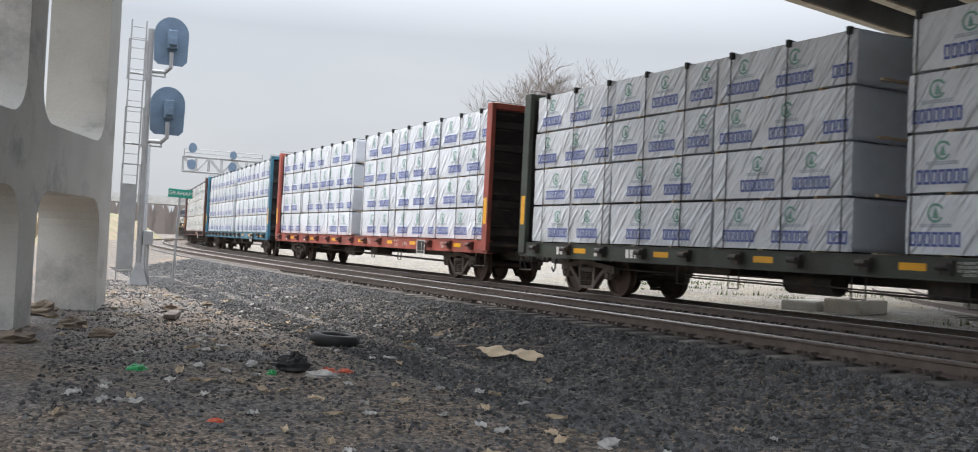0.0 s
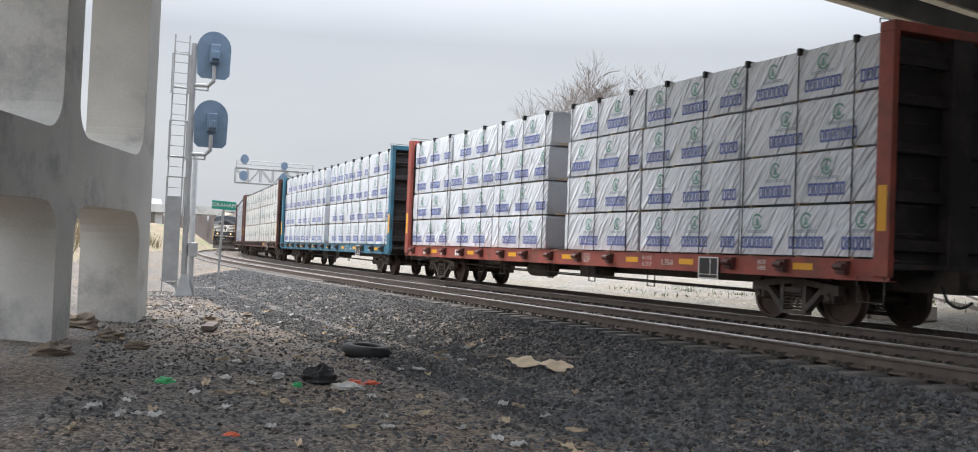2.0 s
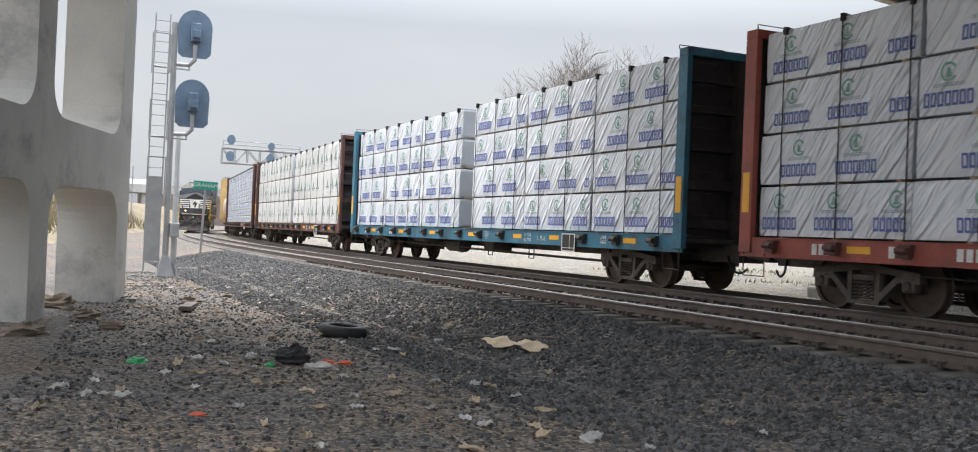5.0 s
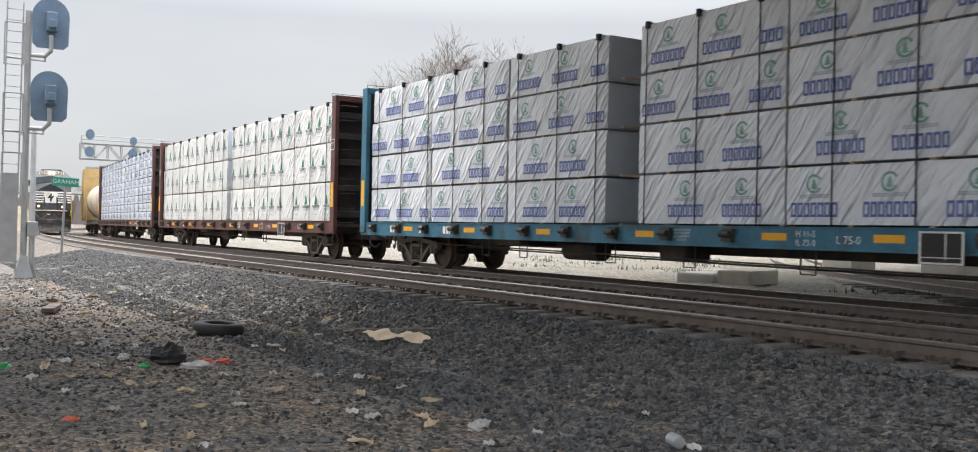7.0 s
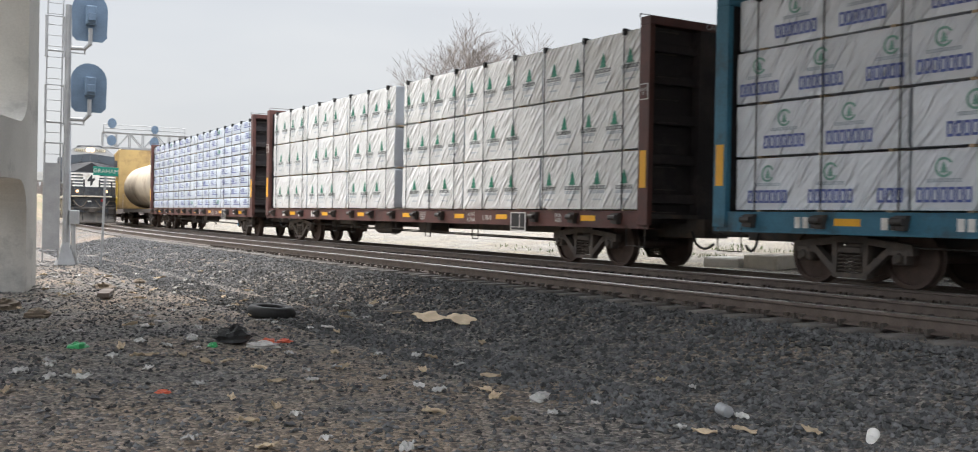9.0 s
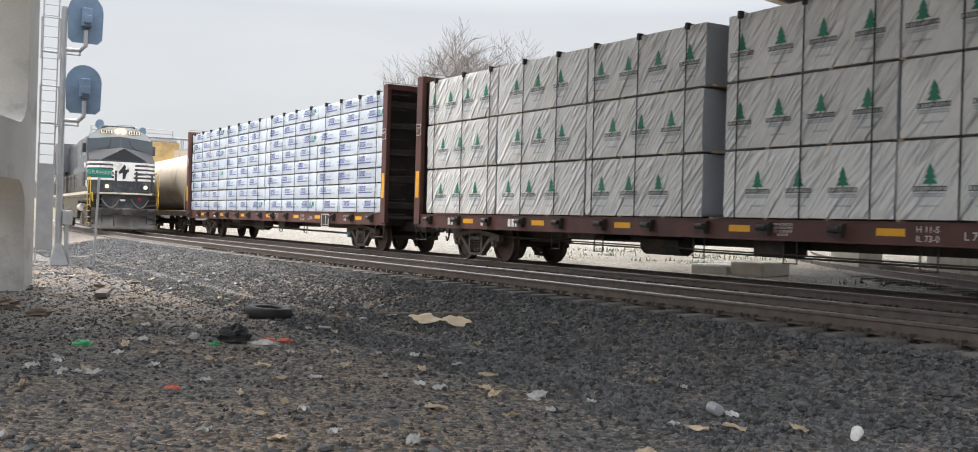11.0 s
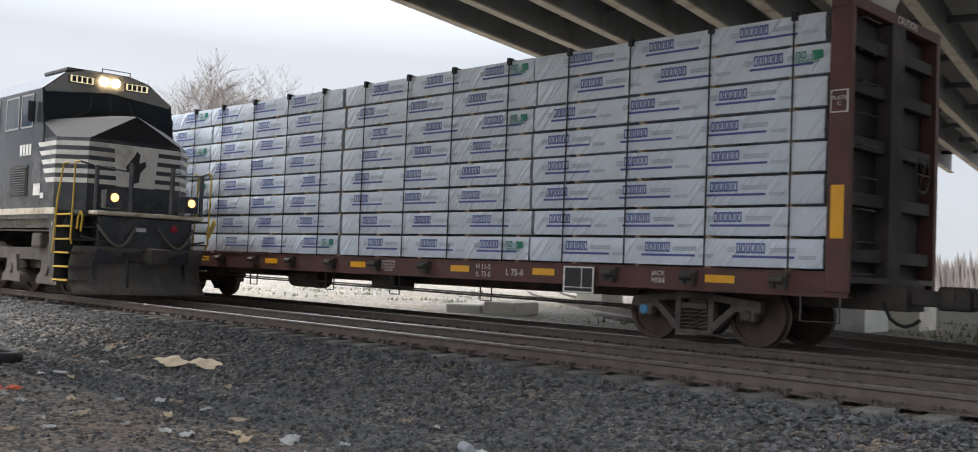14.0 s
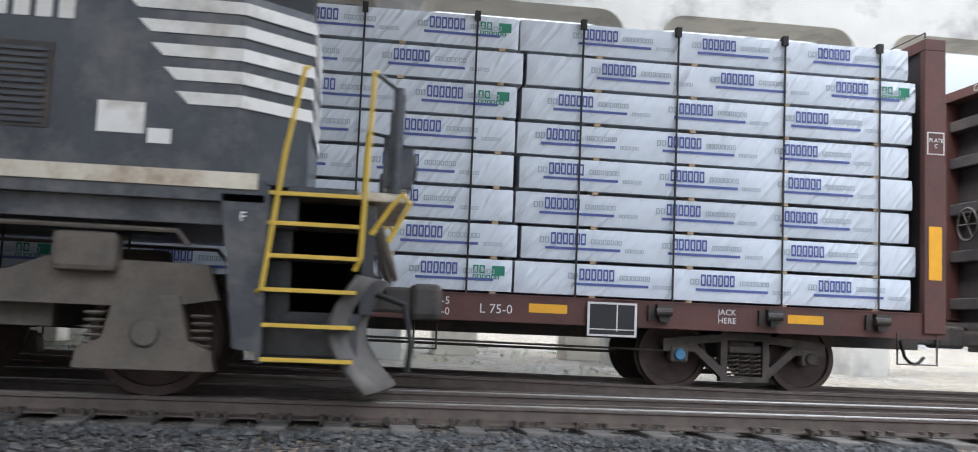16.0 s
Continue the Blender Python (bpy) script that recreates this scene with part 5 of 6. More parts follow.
def build_station_sign():
    x, y = 5.12, 30.5
    s = thing("station_sign", "small green name sign with white letters on a thin steel post", "sign", Matrix.Translation((x, y, lift(x - NEAR_X, y))) @ Matrix.Rotation(radians(2), 4, "Y"))
    part("post", Shape().box(-0.03, 0.03, -0.02, 0.02, -0.1, 2.76), GALV, s)
    b = part("board", Shape().box(-0.34, 0.34, -0.035, -0.022, 2.53, 2.77, bevel=0.004), SIGNGREEN, s)
    text_shape("GRAHAM", 0.165, WHITE, "lettering", b, Matrix.Translation((0, -0.04, 2.65)) @ Matrix.Rotation(radians(90), 4, "X"))


build_station_sign()


def build_gantry():
    g = thing("signal_gantry", "white lattice signal gantry with round signal heads over the tracks", "signal gantry")
    x0, x1, y, z0, z1 = 24.5, 45.0, 141.0, 9.2, 11.2
    ch = Shape()
    for yy in (y - 0.5, y + 0.5):
        for z in (z0, z1):
            ch.tube((x0, yy, z), (x1, yy, z), 0.13, 6)
        n = 12
        for i in range(n):
            a, b = x0 + (x1 - x0) * i / n, x0 + (x1 - x0) * (i + 1) / n
            ch.tube((a, yy, z0 if i % 2 else z1), (b, yy, z1 if i % 2 else z0), 0.07, 5)
            ch.tube((a, yy, z0), (a, yy, z1), 0.07, 5)
    part("truss", ch, ALU, g)
    part("guard_rail", Shape().pipe([(x0, y - 0.6, z1), (x0, y - 0.6, z1 + 1.0), (x0 + 10.5, y - 0.6, z1 + 1.0), (x0 + 10.5, y - 0.6, z1)], 0.07, 5).pipe([(x0, y - 0.6, z1 + 0.5), (x0 + 10.5, y - 0.6, z1 + 0.5)], 0.06, 5), ALU, g)
    part("tower", Shape().box(x1 - 0.4, x1 + 0.4, y - 0.5, y + 0.5, -0.6, z1), GALV, g)
    for hx, hz, r in ((25.5, 12.35, 0.55), (25.45, 10.1, 0.58), (30.95, 11.8, 0.46), (30.9, 10.1, 0.58)):
        part("signal_head", Shape().lathe([(0.0, -0.1), (r, -0.08), (r, 0.08)], Matrix.Translation((hx, y - 0.9, hz)) @ Matrix.Rotation(radians(90), 4, "Z") @ Matrix.Diagonal((1, 1, 1.2, 1)), n=20), SIGBLUE, g)


build_gantry()


# ---- bare trees ----
def bare_tree(x, y, height, seed, label, g=0.0):
    """A leafless tree: a trunk that forks into rising limbs, each splitting into ever finer, outward-bending twigs."""
    rnd = random.Random(seed)
    t = thing("bare_tree", label, "tree", Matrix.Translation((x, y, g)), group="bare trees")
    trunk, crown = Shape(), Shape()

    def grow(p, d, length, r, level):
        steps = 4 if level < 3 else 3
        for k in range(steps):
            out = Vector((p.x, p.y, 0)) / height
            d = (d + Vector((rnd.uniform(-1, 1), rnd.uniform(-1, 1), rnd.uniform(-0.6, 0.7))) * (0.12 if level < 2 else 0.26) + out * 0.10).normalized()
            q = p + d * length / steps
            r2 = r * 0.87
            (trunk if level < 2 else crown).tube(p, q, r, 6 if level < 2 else 3, r2, cap=False)
            p, r = q, r2
            if level < 5 and (k > 0 or level > 0):
                for _ in range(2 if level > 2 else 1):
                    turn = rnd.uniform(0, 6.28)
                    a = Vector((math.cos(turn), math.sin(turn), rnd.uniform(-0.15, 0.45)))
                    grow(p, (d + a * rnd.uniform(0.55, 1.0)).normalized(), length * rnd.uniform(0.55, 0.78), max(0.021, r * 0.62), level + 1)
        if level < 5:
            grow(p, d, length * 0.72, max(0.021, r * 0.85), level + 1)

    grow(Vector((0, 0, -0.5)), Vector((0.03, 0, 1)), height * 0.36, height * 0.014, 0)
    part("trunk", trunk, BARK, t)
    part("crown", crown, BARK, t, "leafless twigs")
    return t


# ---- further tracks, blocks and background ----
def side_track(points, name, label):
    """A rusty track along a polyline of its middle."""
    tr = thing(name, label, "track", kind="structure")
    pts = [Vector((*p, 0)) for p in points]
    prof = [(-0.07, -0.16), (0.07, -0.16), (0.012, -0.13), (0.012, -0.045), (0.036, -0.035), (0.036, 0.0), (-0.036, 0.0), (-0.036, -0.035), (-0.012, -0.045), (-0.012, -0.13)]
    n = len(prof)
    for side in (-0.7525, 0.7525):
        sh = Shape()
        for i, p in enumerate(pts):
            d = (pts[min(i + 1, len(pts) - 1)] - pts[max(i - 1, 0)]).normalized()
            nrm = Vector((d.y, -d.x, 0))
            for dx, z in prof:
                q = p + nrm * (side + dx)
                sh.v.append((q.x, q.y, z + 0.08))
        sh.f = [(j * n + i, j * n + (i + 1) % n, (j + 1) * n + (i + 1) % n, (j + 1) * n + i) for j in range(len(pts) - 1) for i in range(n)]
        part("rail", sh, RAIL, tr)
    return tr, pts


spur, spur_pts = side_track([(13.6 + 0.28 * max(s, -11) + 0.0125 * max(s, -11) ** 2, s) for s in range(-23, 70, 2)], "siding_track", "rusty siding track curving away behind the train")
for i in range(70):
    s = -2 + i * 0.62
    x = 13.6 + 0.28 * s + 0.0125 * s ** 2
    ob = new("tie", TIE_MESH)
    ob.parent = spur
    ob.matrix_basis = Matrix.Translation((x, s, 0.07)) @ Matrix.Rotation(-math.atan(0.28 + 0.025 * s), 4, "Z")

# crossover rails between the two tracks
cross = thing("crossover_track", "worn crossover rails between the two tracks", "track", kind="structure")
for off in (-0.70, 0.80):
    sh = Shape()
    prof = [(-0.07, -0.16), (0.07, -0.16), (0.012, -0.13), (0.012, -0.045), (0.036, -0.035), (0.036, -0.004), (-0.036, -0.004), (-0.036, -0.035), (-0.012, -0.045), (-0.012, -0.13)]
    for k in range(16):
        s = 6.0 - 2.4 * k
        u = max(0.0, 6.0 - s)
        x = NEAR_X + off + min(SPACING, u * u / 520 + u * 0.045)
        sh.v += [(x + dx, s, z + NEAR_Z * max(0, 1 - u / 30)) for dx, z in prof]
    n = len(prof)
    sh.f = [(j * n + i, j * n + (i + 1) % n, (j + 1) * n + (i + 1) % n, (j + 1) * n + i) for j in range(15) for i in range(n)]
    part("rail", sh, RAIL, cross)

block = thing("concrete_block", "pale broken concrete block on the gravel beyond the tracks", "concrete block", Matrix.Translation((18.2, 18.3, -0.45)) @ Matrix.Rotation(radians(14), 4, "Z"))
part("block", Shape().box(-0.55, 0.75, -0.8, 0.1, 0, 0.62, bevel=0.04), PALE, block)
part("chunk", Shape().box(-0.6, 0.5, 0.16, 1.2, 0, 0.52, bevel=0.05), CONCRETE, block)

ped = Shape().box(-0.5, 0.5, -0.5, 0.5, 0, 0.95, bevel=0.03)
ped = ped.mesh("pedestal")
ped.materials.append(PALE)
for k in range(11):
    ob = part("concrete_pedestal", ped, None, at=Matrix.Translation((23.6, 19.3 - 3.08 * k, -0.08)))
    tagged(ob, "square pale concrete pedestal under the bridge", "pedestal", "pedestals under the bridge")

# embankment at the far left, with dry brush
bank = Shape()
ys = [14 + 3 * i for i in range(60)]
prof = [(-8.5, -0.7), (-10.5, 0.3), (-13.5, 2.2), (-17, 3.6), (-24, 4.2), (-70, 4.6)]
for s in ys:
    for u, z in prof:
        p, a = track(s, u + 1.2 * noise.noise((s * 0.07, u, 3)) - max(0, 34 - s) * 0.25)
        bank.v.append((p.x, p.y, z + 0.35 * noise.noise((s * 0.3, u * 0.3, 7))))
w = len(prof)
bank.f = [(j * w + i, j * w + i + 1, (j + 1) * w + i + 1, (j + 1) * w + i) for j in range(len(ys) - 1) for i in range(w - 1)]
tagged(part("embankment", bank, DRYGRASS, smooth=True), "dry grassy embankment with rubble beside the line", "embankment", kind="structure")

brush = Shape()
rnd = random.Random(41)
for _ in range(5200):
    s = rnd.uniform(36, 150)
    u = rnd.uniform(-22, -9.5)
    p, a = track(s, u)
    z = np.interp(-u, [8.5, 10.5, 13.5, 17, 24], [-0.7, 0.3, 2.2, 3.6, 4.2])
    h = rnd.uniform(0.5, 2.4)
    d = Vector((rnd.uniform(-0.5, 0.5), rnd.uniform(-0.5, 0.5), 1)).normalized() * h
    r = 0.012 + 0.01 * h
    q = Vector((p.x, p.y, z - 0.1))
    brush.add([q + Vector((-r, 0, 0)), q + Vector((r, 0, 0)), q + d * 0.55 + Vector((0.1 * d.x, 0, 0)), q + d, q + Vector((0, r, 0))], [(0, 1, 2), (1, 4, 3), (4, 0, 3), (0, 1, 3)])
tagged(part("brush", brush, DRYGRASS), "bare brown brush on the embankment", "brush", kind="stuff")

# distant road bridge, poles and low buildings behind the curve
far_bridge = thing("distant_overpass", "grey road overpass across the tracks in the distance", "bridge", Matrix.Translation((34, 215, 0)))
part("deck", Shape().box(-60, 40, -5, 5, 6.4, 8.0), CONCRETE, far_bridge)
for x in (-22, -12, 16):
    part("pillar", Shape().box(x - 0.7, x + 0.7, -4, 4, -0.5, 6.4), CONCRETE, far_bridge)
for x, y, h in ((5.9, 42, 5.0), (14, 150, 9)):
    pole = thing("utility_pole", "plain grey utility pole beside the line", "pole", Matrix.Translation((x, y, -0.6)))
    part("shaft", Shape().tube((0, 0, 0), (0, 0, h), 0.12, 10, 0.09), GALV, pole)
SHED = mat("pale_distant_cladding", (0.45, 0.45, 0.46), 0.8, vary=0.15, scale=0.3, grain=5)
ROOF = mat("grey_distant_roof", (0.28, 0.28, 0.30), 0.8, vary=0.15, scale=0.3, grain=5)
for x, y, w_, d_, h, lab in ((14, 260, 26, 14, 9, "pale gabled shed in the distance"), (75, -26, 20, 30, 16, "pale building beyond the bridge"), (80, 5, 14, 14, 10, "low pale building beyond the bridge"), (96, 190, 30, 20, 12, "pale building behind the bare trees")):
    b = thing("distant_building", lab, "building", Matrix.Translation((x, y, -0.6)), group="distant buildings")
    part("wall", Shape().box(-w_ / 2, w_ / 2, -d_ / 2, d_ / 2, 0, h), SHED, b)
    part("roof", Shape().prism([(-d_ / 2 - 0.4, h), (d_ / 2 + 0.4, h), (0, h + d_ * 0.18)], -w_ / 2 - 0.4, w_ / 2 + 0.4), ROOF, b)
    win = Shape().box(-0.7, 0.7, -0.05, 0.05, -0.8, 0.8)
    win = win.mesh("window")
    win.materials.append(WINDOW)
    for i in range(int(d_ / 4)):
        for j in range(int(h / 4)):
            part("window", win, None, b, at=Matrix.Translation((-w_ / 2 - 0.02, -d_ / 2 + 2 + 4 * i, 2.2 + 3.6 * j)) @ Matrix.Rotation(radians(90), 4, "Z"))

# low wooded skyline all round
wood = Shape()
rnd = random.Random(77)
for _ in range(2600):
    a = rnd.uniform(-0.5, 2.2)
    r = rnd.uniform(330, 420)
    x, y = r * math.sin(a), r * math.cos(a)
    h = rnd.uniform(5, 13)
    for k in range(3):
        dx, dy = rnd.uniform(-3, 3), rnd.uniform(-3, 3)
        wood.add([(x + dx - 2.2, y + dy, -1), (x + dx + 2.2, y + dy, -1), (x + dx + rnd.uniform(-1, 1), y + dy + 1.5, h * rnd.uniform(0.7, 1.1)), (x + dx, y + dy + 2.0, -1)], [(0, 1, 2), (1, 3, 2), (3, 0, 2)])
tagged(part("distant_woods", wood, BARK), "hazy bare woods along the skyline", "woods", kind="stuff")


# ---- litter and stones ----
def lay(name, label, category, x, y, rz=0, rx=0, ry=0, up=0.0, group=""):
    return thing(name, label, category, Matrix.Translation((x, y, lift(x - NEAR_X, y) + up)) @ Matrix.Rotation(radians(rz), 4, "Z") @ Matrix.Rotation(radians(rx), 4, "X") @ Matrix.Rotation(radians(ry), 4, "Y"), group)


tyre = lay("old_tyre", "worn black car tyre lying flat on the gravel", "tyre", 4.90, 15.28, 20, 3, 2)
tp = [(0.8 * a, 0.9 * b) for a, b in ((0.25, 0.03), (0.28, 0.0), (0.40, 0.0), (0.44, 0.05), (0.45, 0.10), (0.44, 0.15), (0.40, 0.19), (0.28, 0.19), (0.25, 0.16), (0.27, 0.14), (0.38, 0.14), (0.40, 0.10), (0.38, 0.05), (0.27, 0.05), (0.25, 0.03))]
part("tyre", Shape().lathe(tp, Matrix.Rotation(radians(-90), 4, "Y"), n=36), RUBBER, tyre, smooth=True)


def crumple(name, seed, sx, sy, sz, material, parent, n=10):
    """A crumpled lump of cloth, plastic or paper."""
    sh = Shape()
    m = 7
    for j in range(m + 1):
        th = math.pi * 0.5 * j / m
        for i in range(n):
            ph = 2 * math.pi * i / n
            k = 1 + 0.5 * noise.noise((math.cos(ph) * 1.7 + seed, math.sin(ph) * 1.7, j * 0.6)) + 0.2 * noise.noise((math.cos(ph) * 5 + seed, math.sin(ph) * 5, j * 2.0))
            sh.v.append((sx * k * math.cos(th) * math.cos(ph), sy * k * math.cos(th) * math.sin(ph), max(0.0, sz * k * math.sin(th))))
    sh.f = [(j * n + i, j * n + (i + 1) % n, (j + 1) * n + (i + 1) % n, (j + 1) * n + i) for j in range(m) for i in range(n)]
    return part(name, sh, material, parent)


bag = lay("black_bag", "crumpled black bag lying on the gravel", "bag", 3.42, 12.25, 10)
crumple("bag", 3, 0.22, 0.17, 0.17, RUBBER, bag, 16)
ORANGE = mat("orange_plastic_scrap", (0.55, 0.10, 0.04), 0.5, vary=0.3, scale=9, grain=40)
GREENP = mat("green_plastic_scrap", (0.05, 0.35, 0.12), 0.4, vary=0.3, scale=9, grain=40)
for x, y, sx, sy, sz, m, lab in ((3.62, 11.82, 0.2, 0.12, 0.07, PAPER, "white crumpled plastic scrap"), (3.78, 12.1, 0.12, 0.1, 0.06, ORANGE, "orange plastic wrapper"), (3.1, 12.0, 0.08, 0.06, 0.05, GREENP, "green plastic bottle scrap"), (1.75, 12.7, 0.13, 0.11, 0.07, GREENP, "pale green crushed bottle"), (2.97, 12.4, 0.09, 0.07, 0.06, PAPER, "white crumpled paper cup"), (4.0, 12.1, 0.1, 0.07, 0.04, ORANGE, "red wrapper"), (1.9, 9.2, 0.07, 0.05, 0.03, ORANGE, "red crushed can")):
    t = lay("litter_scrap", lab + " on the gravel", "litter", x, y, x * 90, group="litter")
    crumple("scrap", x * 3 + y, sx, sy, sz, m, t)


def flat_scrap(seed, w, h, curl):
    """A torn, slightly curled sheet."""
    rnd = random.Random(seed)
    n = 6
    sh = Shape()
    for j in range(n + 1):
        for i in range(n + 1):
            x, y = w * (i / n - 0.5), h * (j / n - 0.5)
            if i in (0, n):
                x += rnd.uniform(-0.07, 0.07) * w
            if j in (0, n):
                y += rnd.uniform(-0.07, 0.07) * h
            sh.v.append((x, y, 0.012 + curl * (noise.noise((x * 3 / w + seed, y * 3 / h, 2)) + 0.5)))
    sh.f = [(j * (n + 1) + i, j * (n + 1) + i + 1, (j + 1) * (n + 1) + i + 1, (j + 1) * (n + 1) + i) for j in range(n) for i in range(n)]
    sh.v += [(a, b, c - 0.008) for a, b, c in sh.v]
    k = (n + 1) ** 2
    sh.f += [tuple(i + k for i in reversed(f)) for f in sh.f[:n * n]]
    edge = list(range(n)) + [(j + 1) * (n + 1) - 1 for j in range(n)] + [k - 1 - i for i in range(n)] + [(n - j) * (n + 1) for j in range(n)]
    sh.f += [(a, b, b + k, a + k) for a, b in zip(edge, edge[1:] + edge[:1])]
    return sh


for x, y, rz, sd in ((6.30, 12.78, 25, 1), (6.47, 12.22, 60, 2)):
    c = lay("cardboard_sheet", "torn tan sheet of cardboard on the ballast", "cardboard", x, y, rz * 0.5, 14, -6, 0.06, "cardboard sheets")
    part("sheet", flat_scrap(sd, 0.36, 0.34, 0.03), CARDBOARD, c)
stick = lay("branch", "thin bare stick lying on the ballast", "stick", 6.7, 12.75, -25, 0, 0, 0.04)
part("twig", Shape().pipe([(-1.1, 0.3, 0), (-0.4, 0.1, 0.02), (0.3, 0.0, 0.05), (0.7, 0.05, 0.02)], 0.012, 6), BARK, stick)
cup = lay("paper_cup", "white paper cup lying on its side on the ballast", "cup", 5.69, 5.03, 30, 0, 82, 0.05)
part("cup", Shape().lathe([(0.0, 0.0), (0.032, 0.0), (0.045, 0.13), (0.042, 0.13), (0.03, 0.005)], Matrix.Rotation(radians(-90), 4, "Y"), n=18), WHITE, cup)
can = lay("steel_can", "open dark can lying on the ballast", "can", 5.47, 6.17, 80, 0, 85, 0.05)
part("can", Shape().lathe([(0.0, 0.0), (0.045, 0.0), (0.048, 0.02), (0.048, 0.12), (0.043, 0.12), (0.043, 0.01)], Matrix.Rotation(radians(-90), 4, "Y"), n=20), GALV, can)
crumpled = lay("paper_litter", "crumpled white paper lying on the gravel", "litter", 4.61, 7.5, 40, group="pale litter scraps")
crumple("scrap", 14, 0.16, 0.08, 0.06, PAPER, crumpled, 12)
lump = lay("rubber_scrap", "small black rubber lump on the gravel", "litter", 4.95, 8.55, 15)
crumple("scrap", 21, 0.06, 0.05, 0.05, RUBBER, lump, 10)
rnd = random.Random(9)
SCRAPS = []
for k in range(8):
    me = flat_scrap(20 + k, rnd.uniform(0.07, 0.2), rnd.uniform(0.05, 0.11), 0.03).mesh("scrap")
    me.materials.append(TAN if k % 3 == 0 else PAPER)
    SCRAPS.append(me)
for k in range(200):
    y = 4.5 + 22 * rnd.random() ** 0.8
    x = rnd.uniform(-0.3 + 0.08 * y, 6.6) if k % 3 else rnd.uniform(1.2, 4.6) + 0.05 * y
    t = lay("paper_litter", "small dirty scrap of pale litter on the gravel", "litter", x, y, rnd.uniform(0, 360), rnd.uniform(-12, 12), rnd.uniform(-12, 12), 0.02, "pale litter scraps")
    part("scrap", SCRAPS[k % 8], None, t)
for x, y, r in ((3.6, 21.5, 0.2), (1.5, 17.8, 0.3), (1.75, 16.2, 0.22), (2.4, 24.0, 0.25), (0.6, 15.6, 0.3), (4.6, 23.0, 0.16), (1.1, 19.5, 0.4)):
    t = lay("rock", "rough tan-brown clod on the dirt beside the pier", "rock", x, y, x * 50, group="loose rocks")
    crumple("rock", x + y, r, r * 0.8, r * 0.55, CLOD, t, 9)
beam = lay("timber", "weathered grey plank lying on the dirt", "plank", 3.3, 19.6, 75, 0, 0, 0.05)
part("plank", Shape().box(-0.55, 0.55, -0.1, 0.1, -0.03, 0.05, bevel=0.01), BARK, beam)


def scatter(count, seed, x_of, y_of, size):
    rnd = random.Random(seed)
    base = [(1, 0, 0), (-1, 0, 0), (0, 1, 0), (0, -1, 0), (0, 0, 1), (0, 0, -1)]
    faces = [(0, 2, 4), (2, 1, 4), (1, 3, 4), (3, 0, 4), (2, 0, 5), (1, 2, 5), (3, 1, 5), (0, 3, 5)]
    sh = Shape()
    for _ in range(count):
        y = y_of(rnd)
        x = x_of(rnd, y)
        r = size * rnd.uniform(0.55, 1.5)
        c, s_ = math.cos(rnd.uniform(0, 6.28)), math.sin(rnd.uniform(0, 6.28))
        z = lift(x - NEAR_X, y) + r * rnd.uniform(-0.1, 0.35)
        k = len(sh.v)
        for a, b, d in base:
            a, b, d = (q + rnd.uniform(-0.35, 0.35) for q in (a, b, d))
            sh.v.append((x + r * (a * c - b * s_), y + r * (a * s_ + b * c) * 0.85, z + r * d * 0.7))
        sh.f += [tuple(i + k for i in f) for f in faces]
    me = bpy.data.meshes.new("ballast_stones")
    me.from_pydata(sh.v, [], sh.f)
    return me


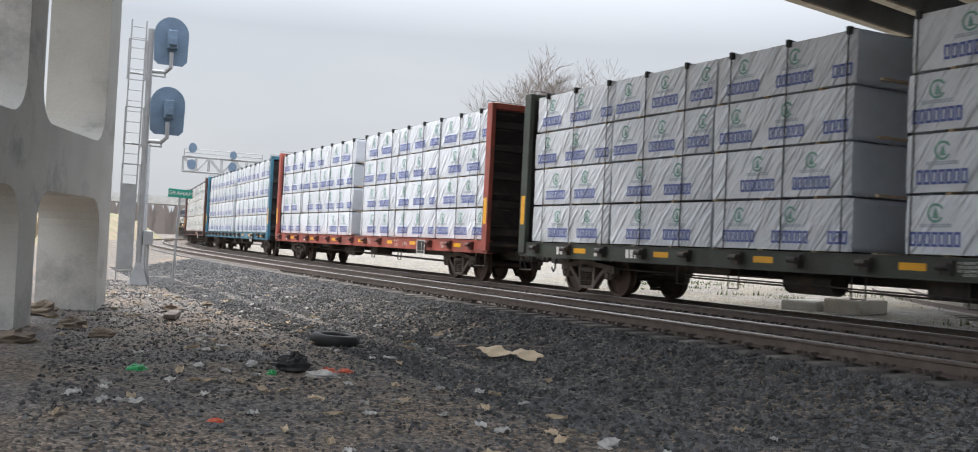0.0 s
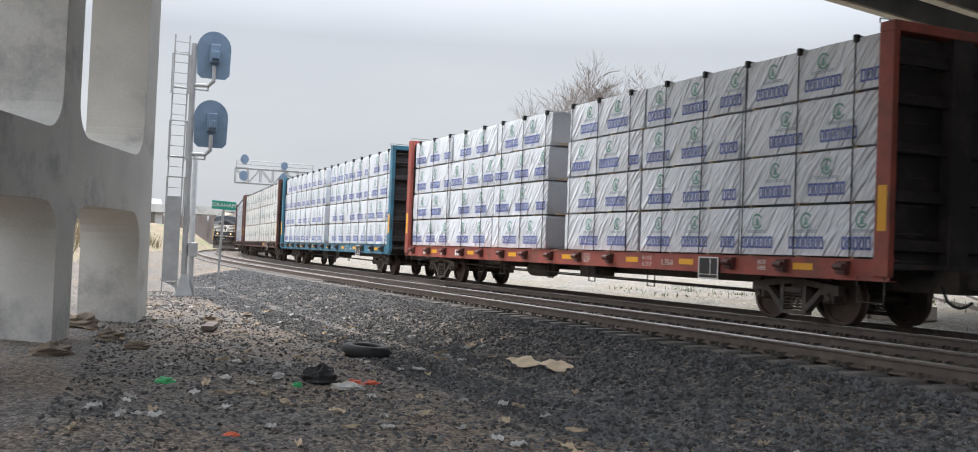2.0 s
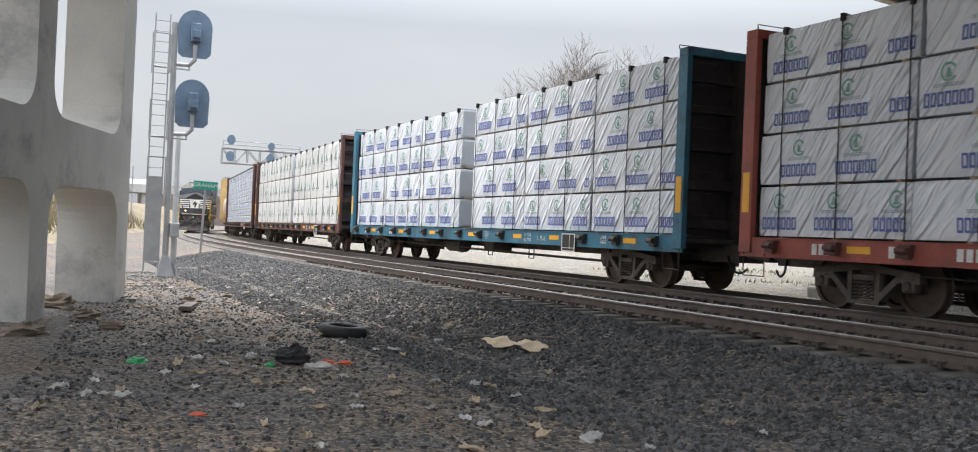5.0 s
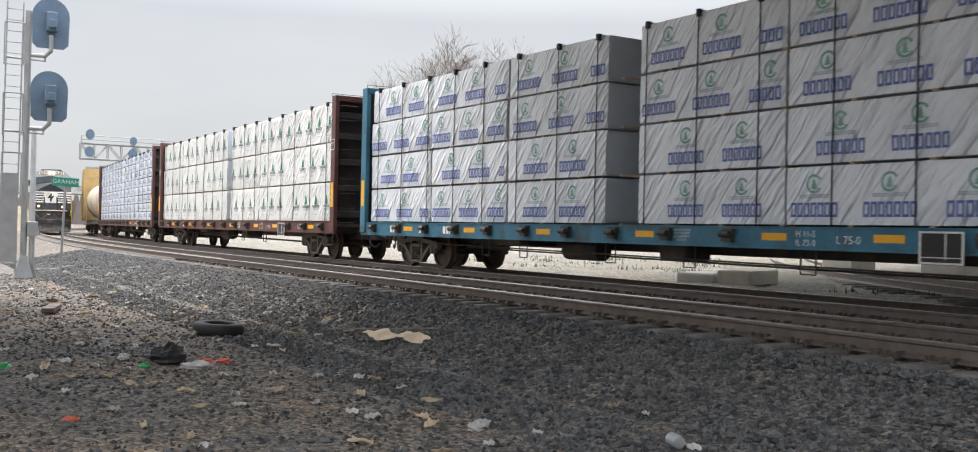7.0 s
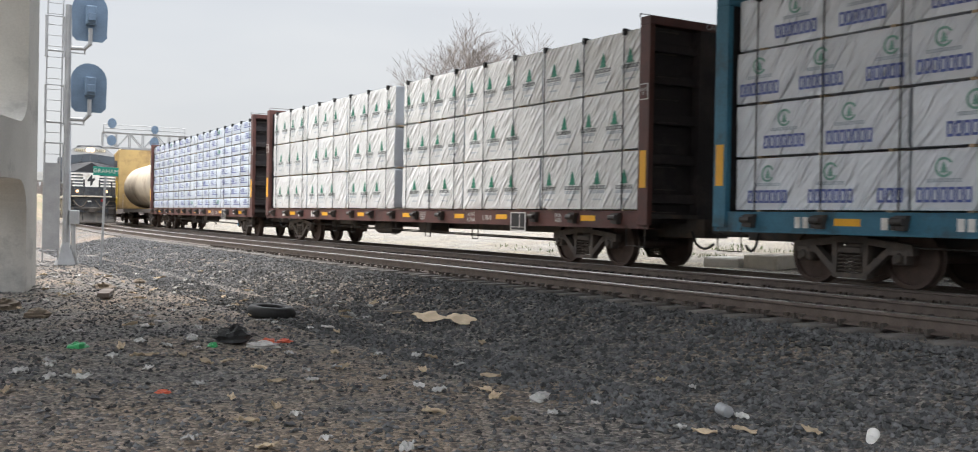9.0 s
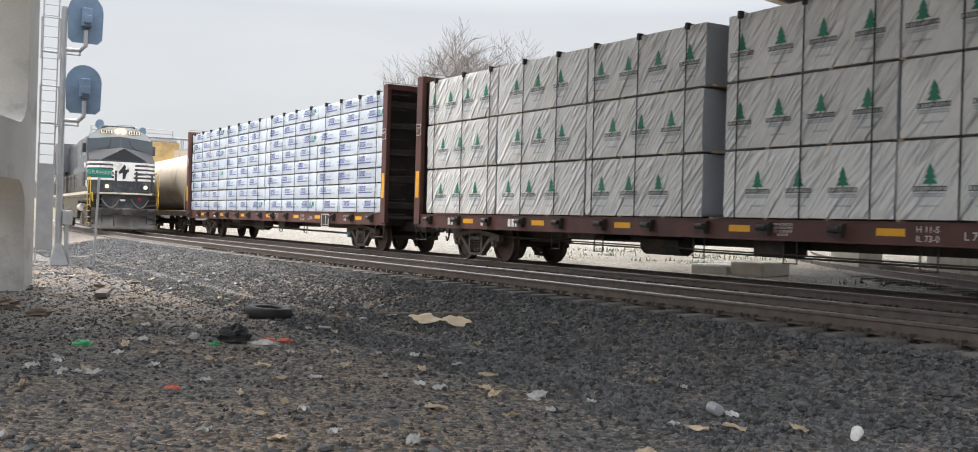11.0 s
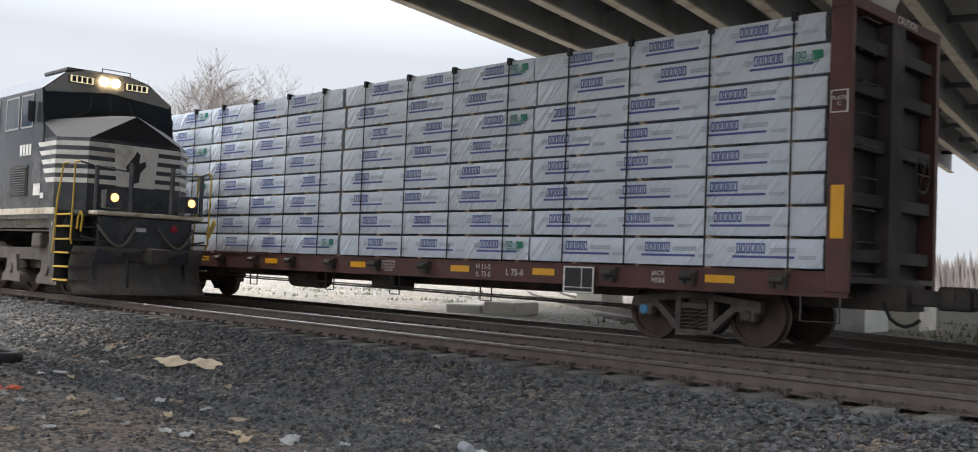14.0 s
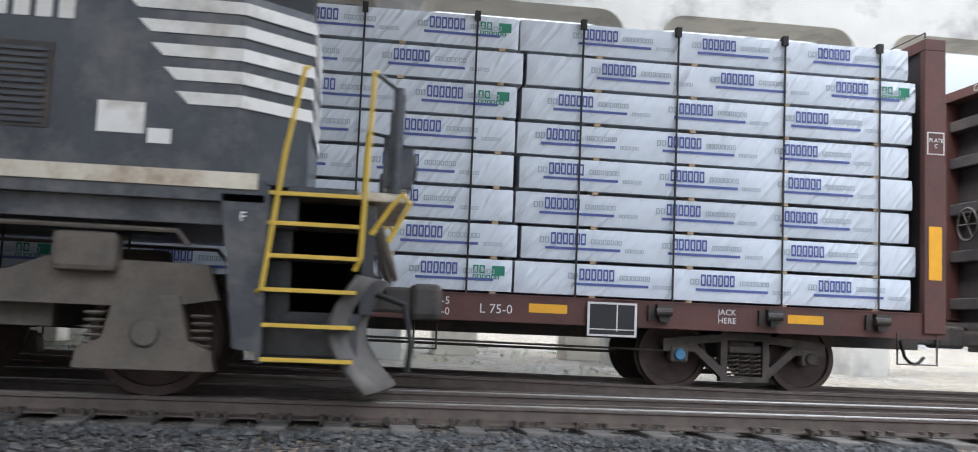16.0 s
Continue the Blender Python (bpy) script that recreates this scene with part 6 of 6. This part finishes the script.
tagged(part("ballast_stones", scatter(72000, 5, lambda r, y: NEAR_X - 1.2 - 3.6 * r.random() ** 1.3 + max(0, y - 30) ** 2 / 870, lambda r: -5.0 + 49 * r.random() ** 1.75, 0.028), STONE), "grey crushed ballast stones along the track shoulder", "ballast", kind="stuff")
tagged(part("loose_stones", scatter(16000, 6, lambda r, y: r.uniform(-0.5 + 0.1 * y, 6.4), lambda r: 3.5 + 30 * r.random() ** 1.9, 0.022), STONE), "small loose stones on the dirt", "gravel", kind="stuff")
tagged(part("crib_stones", scatter(7000, 7, lambda r, y: r.uniform(NEAR_X - 1.2, NEAR_X + 5.8), lambda r: r.uniform(-8, 26), 0.03), STONE), "dark ballast stones between the ties", "ballast", kind="stuff")


bare_tree(58.0, 110.0, 25.5, 5, "tall leafless tree with spreading twigs behind the train")
bare_tree(64.5, 112.0, 25, 8, "tall leafless tree with spreading twigs behind the train")
bare_tree(78.5, 118.0, 26, 12, "leafless tree behind the train")


lay_ties(near_track, 0.0, -20, 110, NEAR_Z)
lay_ties(far_track, SPACING, -20, 70)


# ---- what moves ----
def lumber_s(t):
    late = float(np.interp(t, (13, 15, 16), (-0.2, 0.45, -0.15)))
    return 6.0488 * t + 0.07744 * t ** 2 - 0.007558 * t ** 3 + 0.0002687 * t ** 4 + late


def loco_s(t):
    if t > 14:
        return 19.78 - 10.0 * (t - 14)
    return 11.0 * max(0.0, 1 - t / 7) ** 1.3 + 149.954 - 9.5604 * t + 0.07761 * t ** 2 - 0.004206 * t ** 3


def motions():
    for c, car in cars:
        walk(car, [(k * 0.5, ride(c - lumber_s(k * 0.5), SPACING)) for k in range(33)])
    rows = []
    for k in range(33):
        s = loco_s(k * 0.5)
        m = ride(s + 11.0, 0.0, 6.9)
        rows.append((k * 0.5, Matrix.Translation((0, 0, NEAR_Z)) @ m @ Matrix.Translation((0, -11.0, 0))))
    walk(loco, rows)
    for w, r, train in rolling:
        base = w.matrix_basis.copy()
        step = 1 / 15 if train == "loco" else 0.1
        rows = []
        for k in range(int(round(16 / step)) + 1):
            t = k * step
            gone = (loco_s(0) - loco_s(t)) if train == "loco" else lumber_s(t)
            rows.append((t, base @ Matrix.Rotation(gone / r, 4, "X")))
        walk(w, rows)


motions()
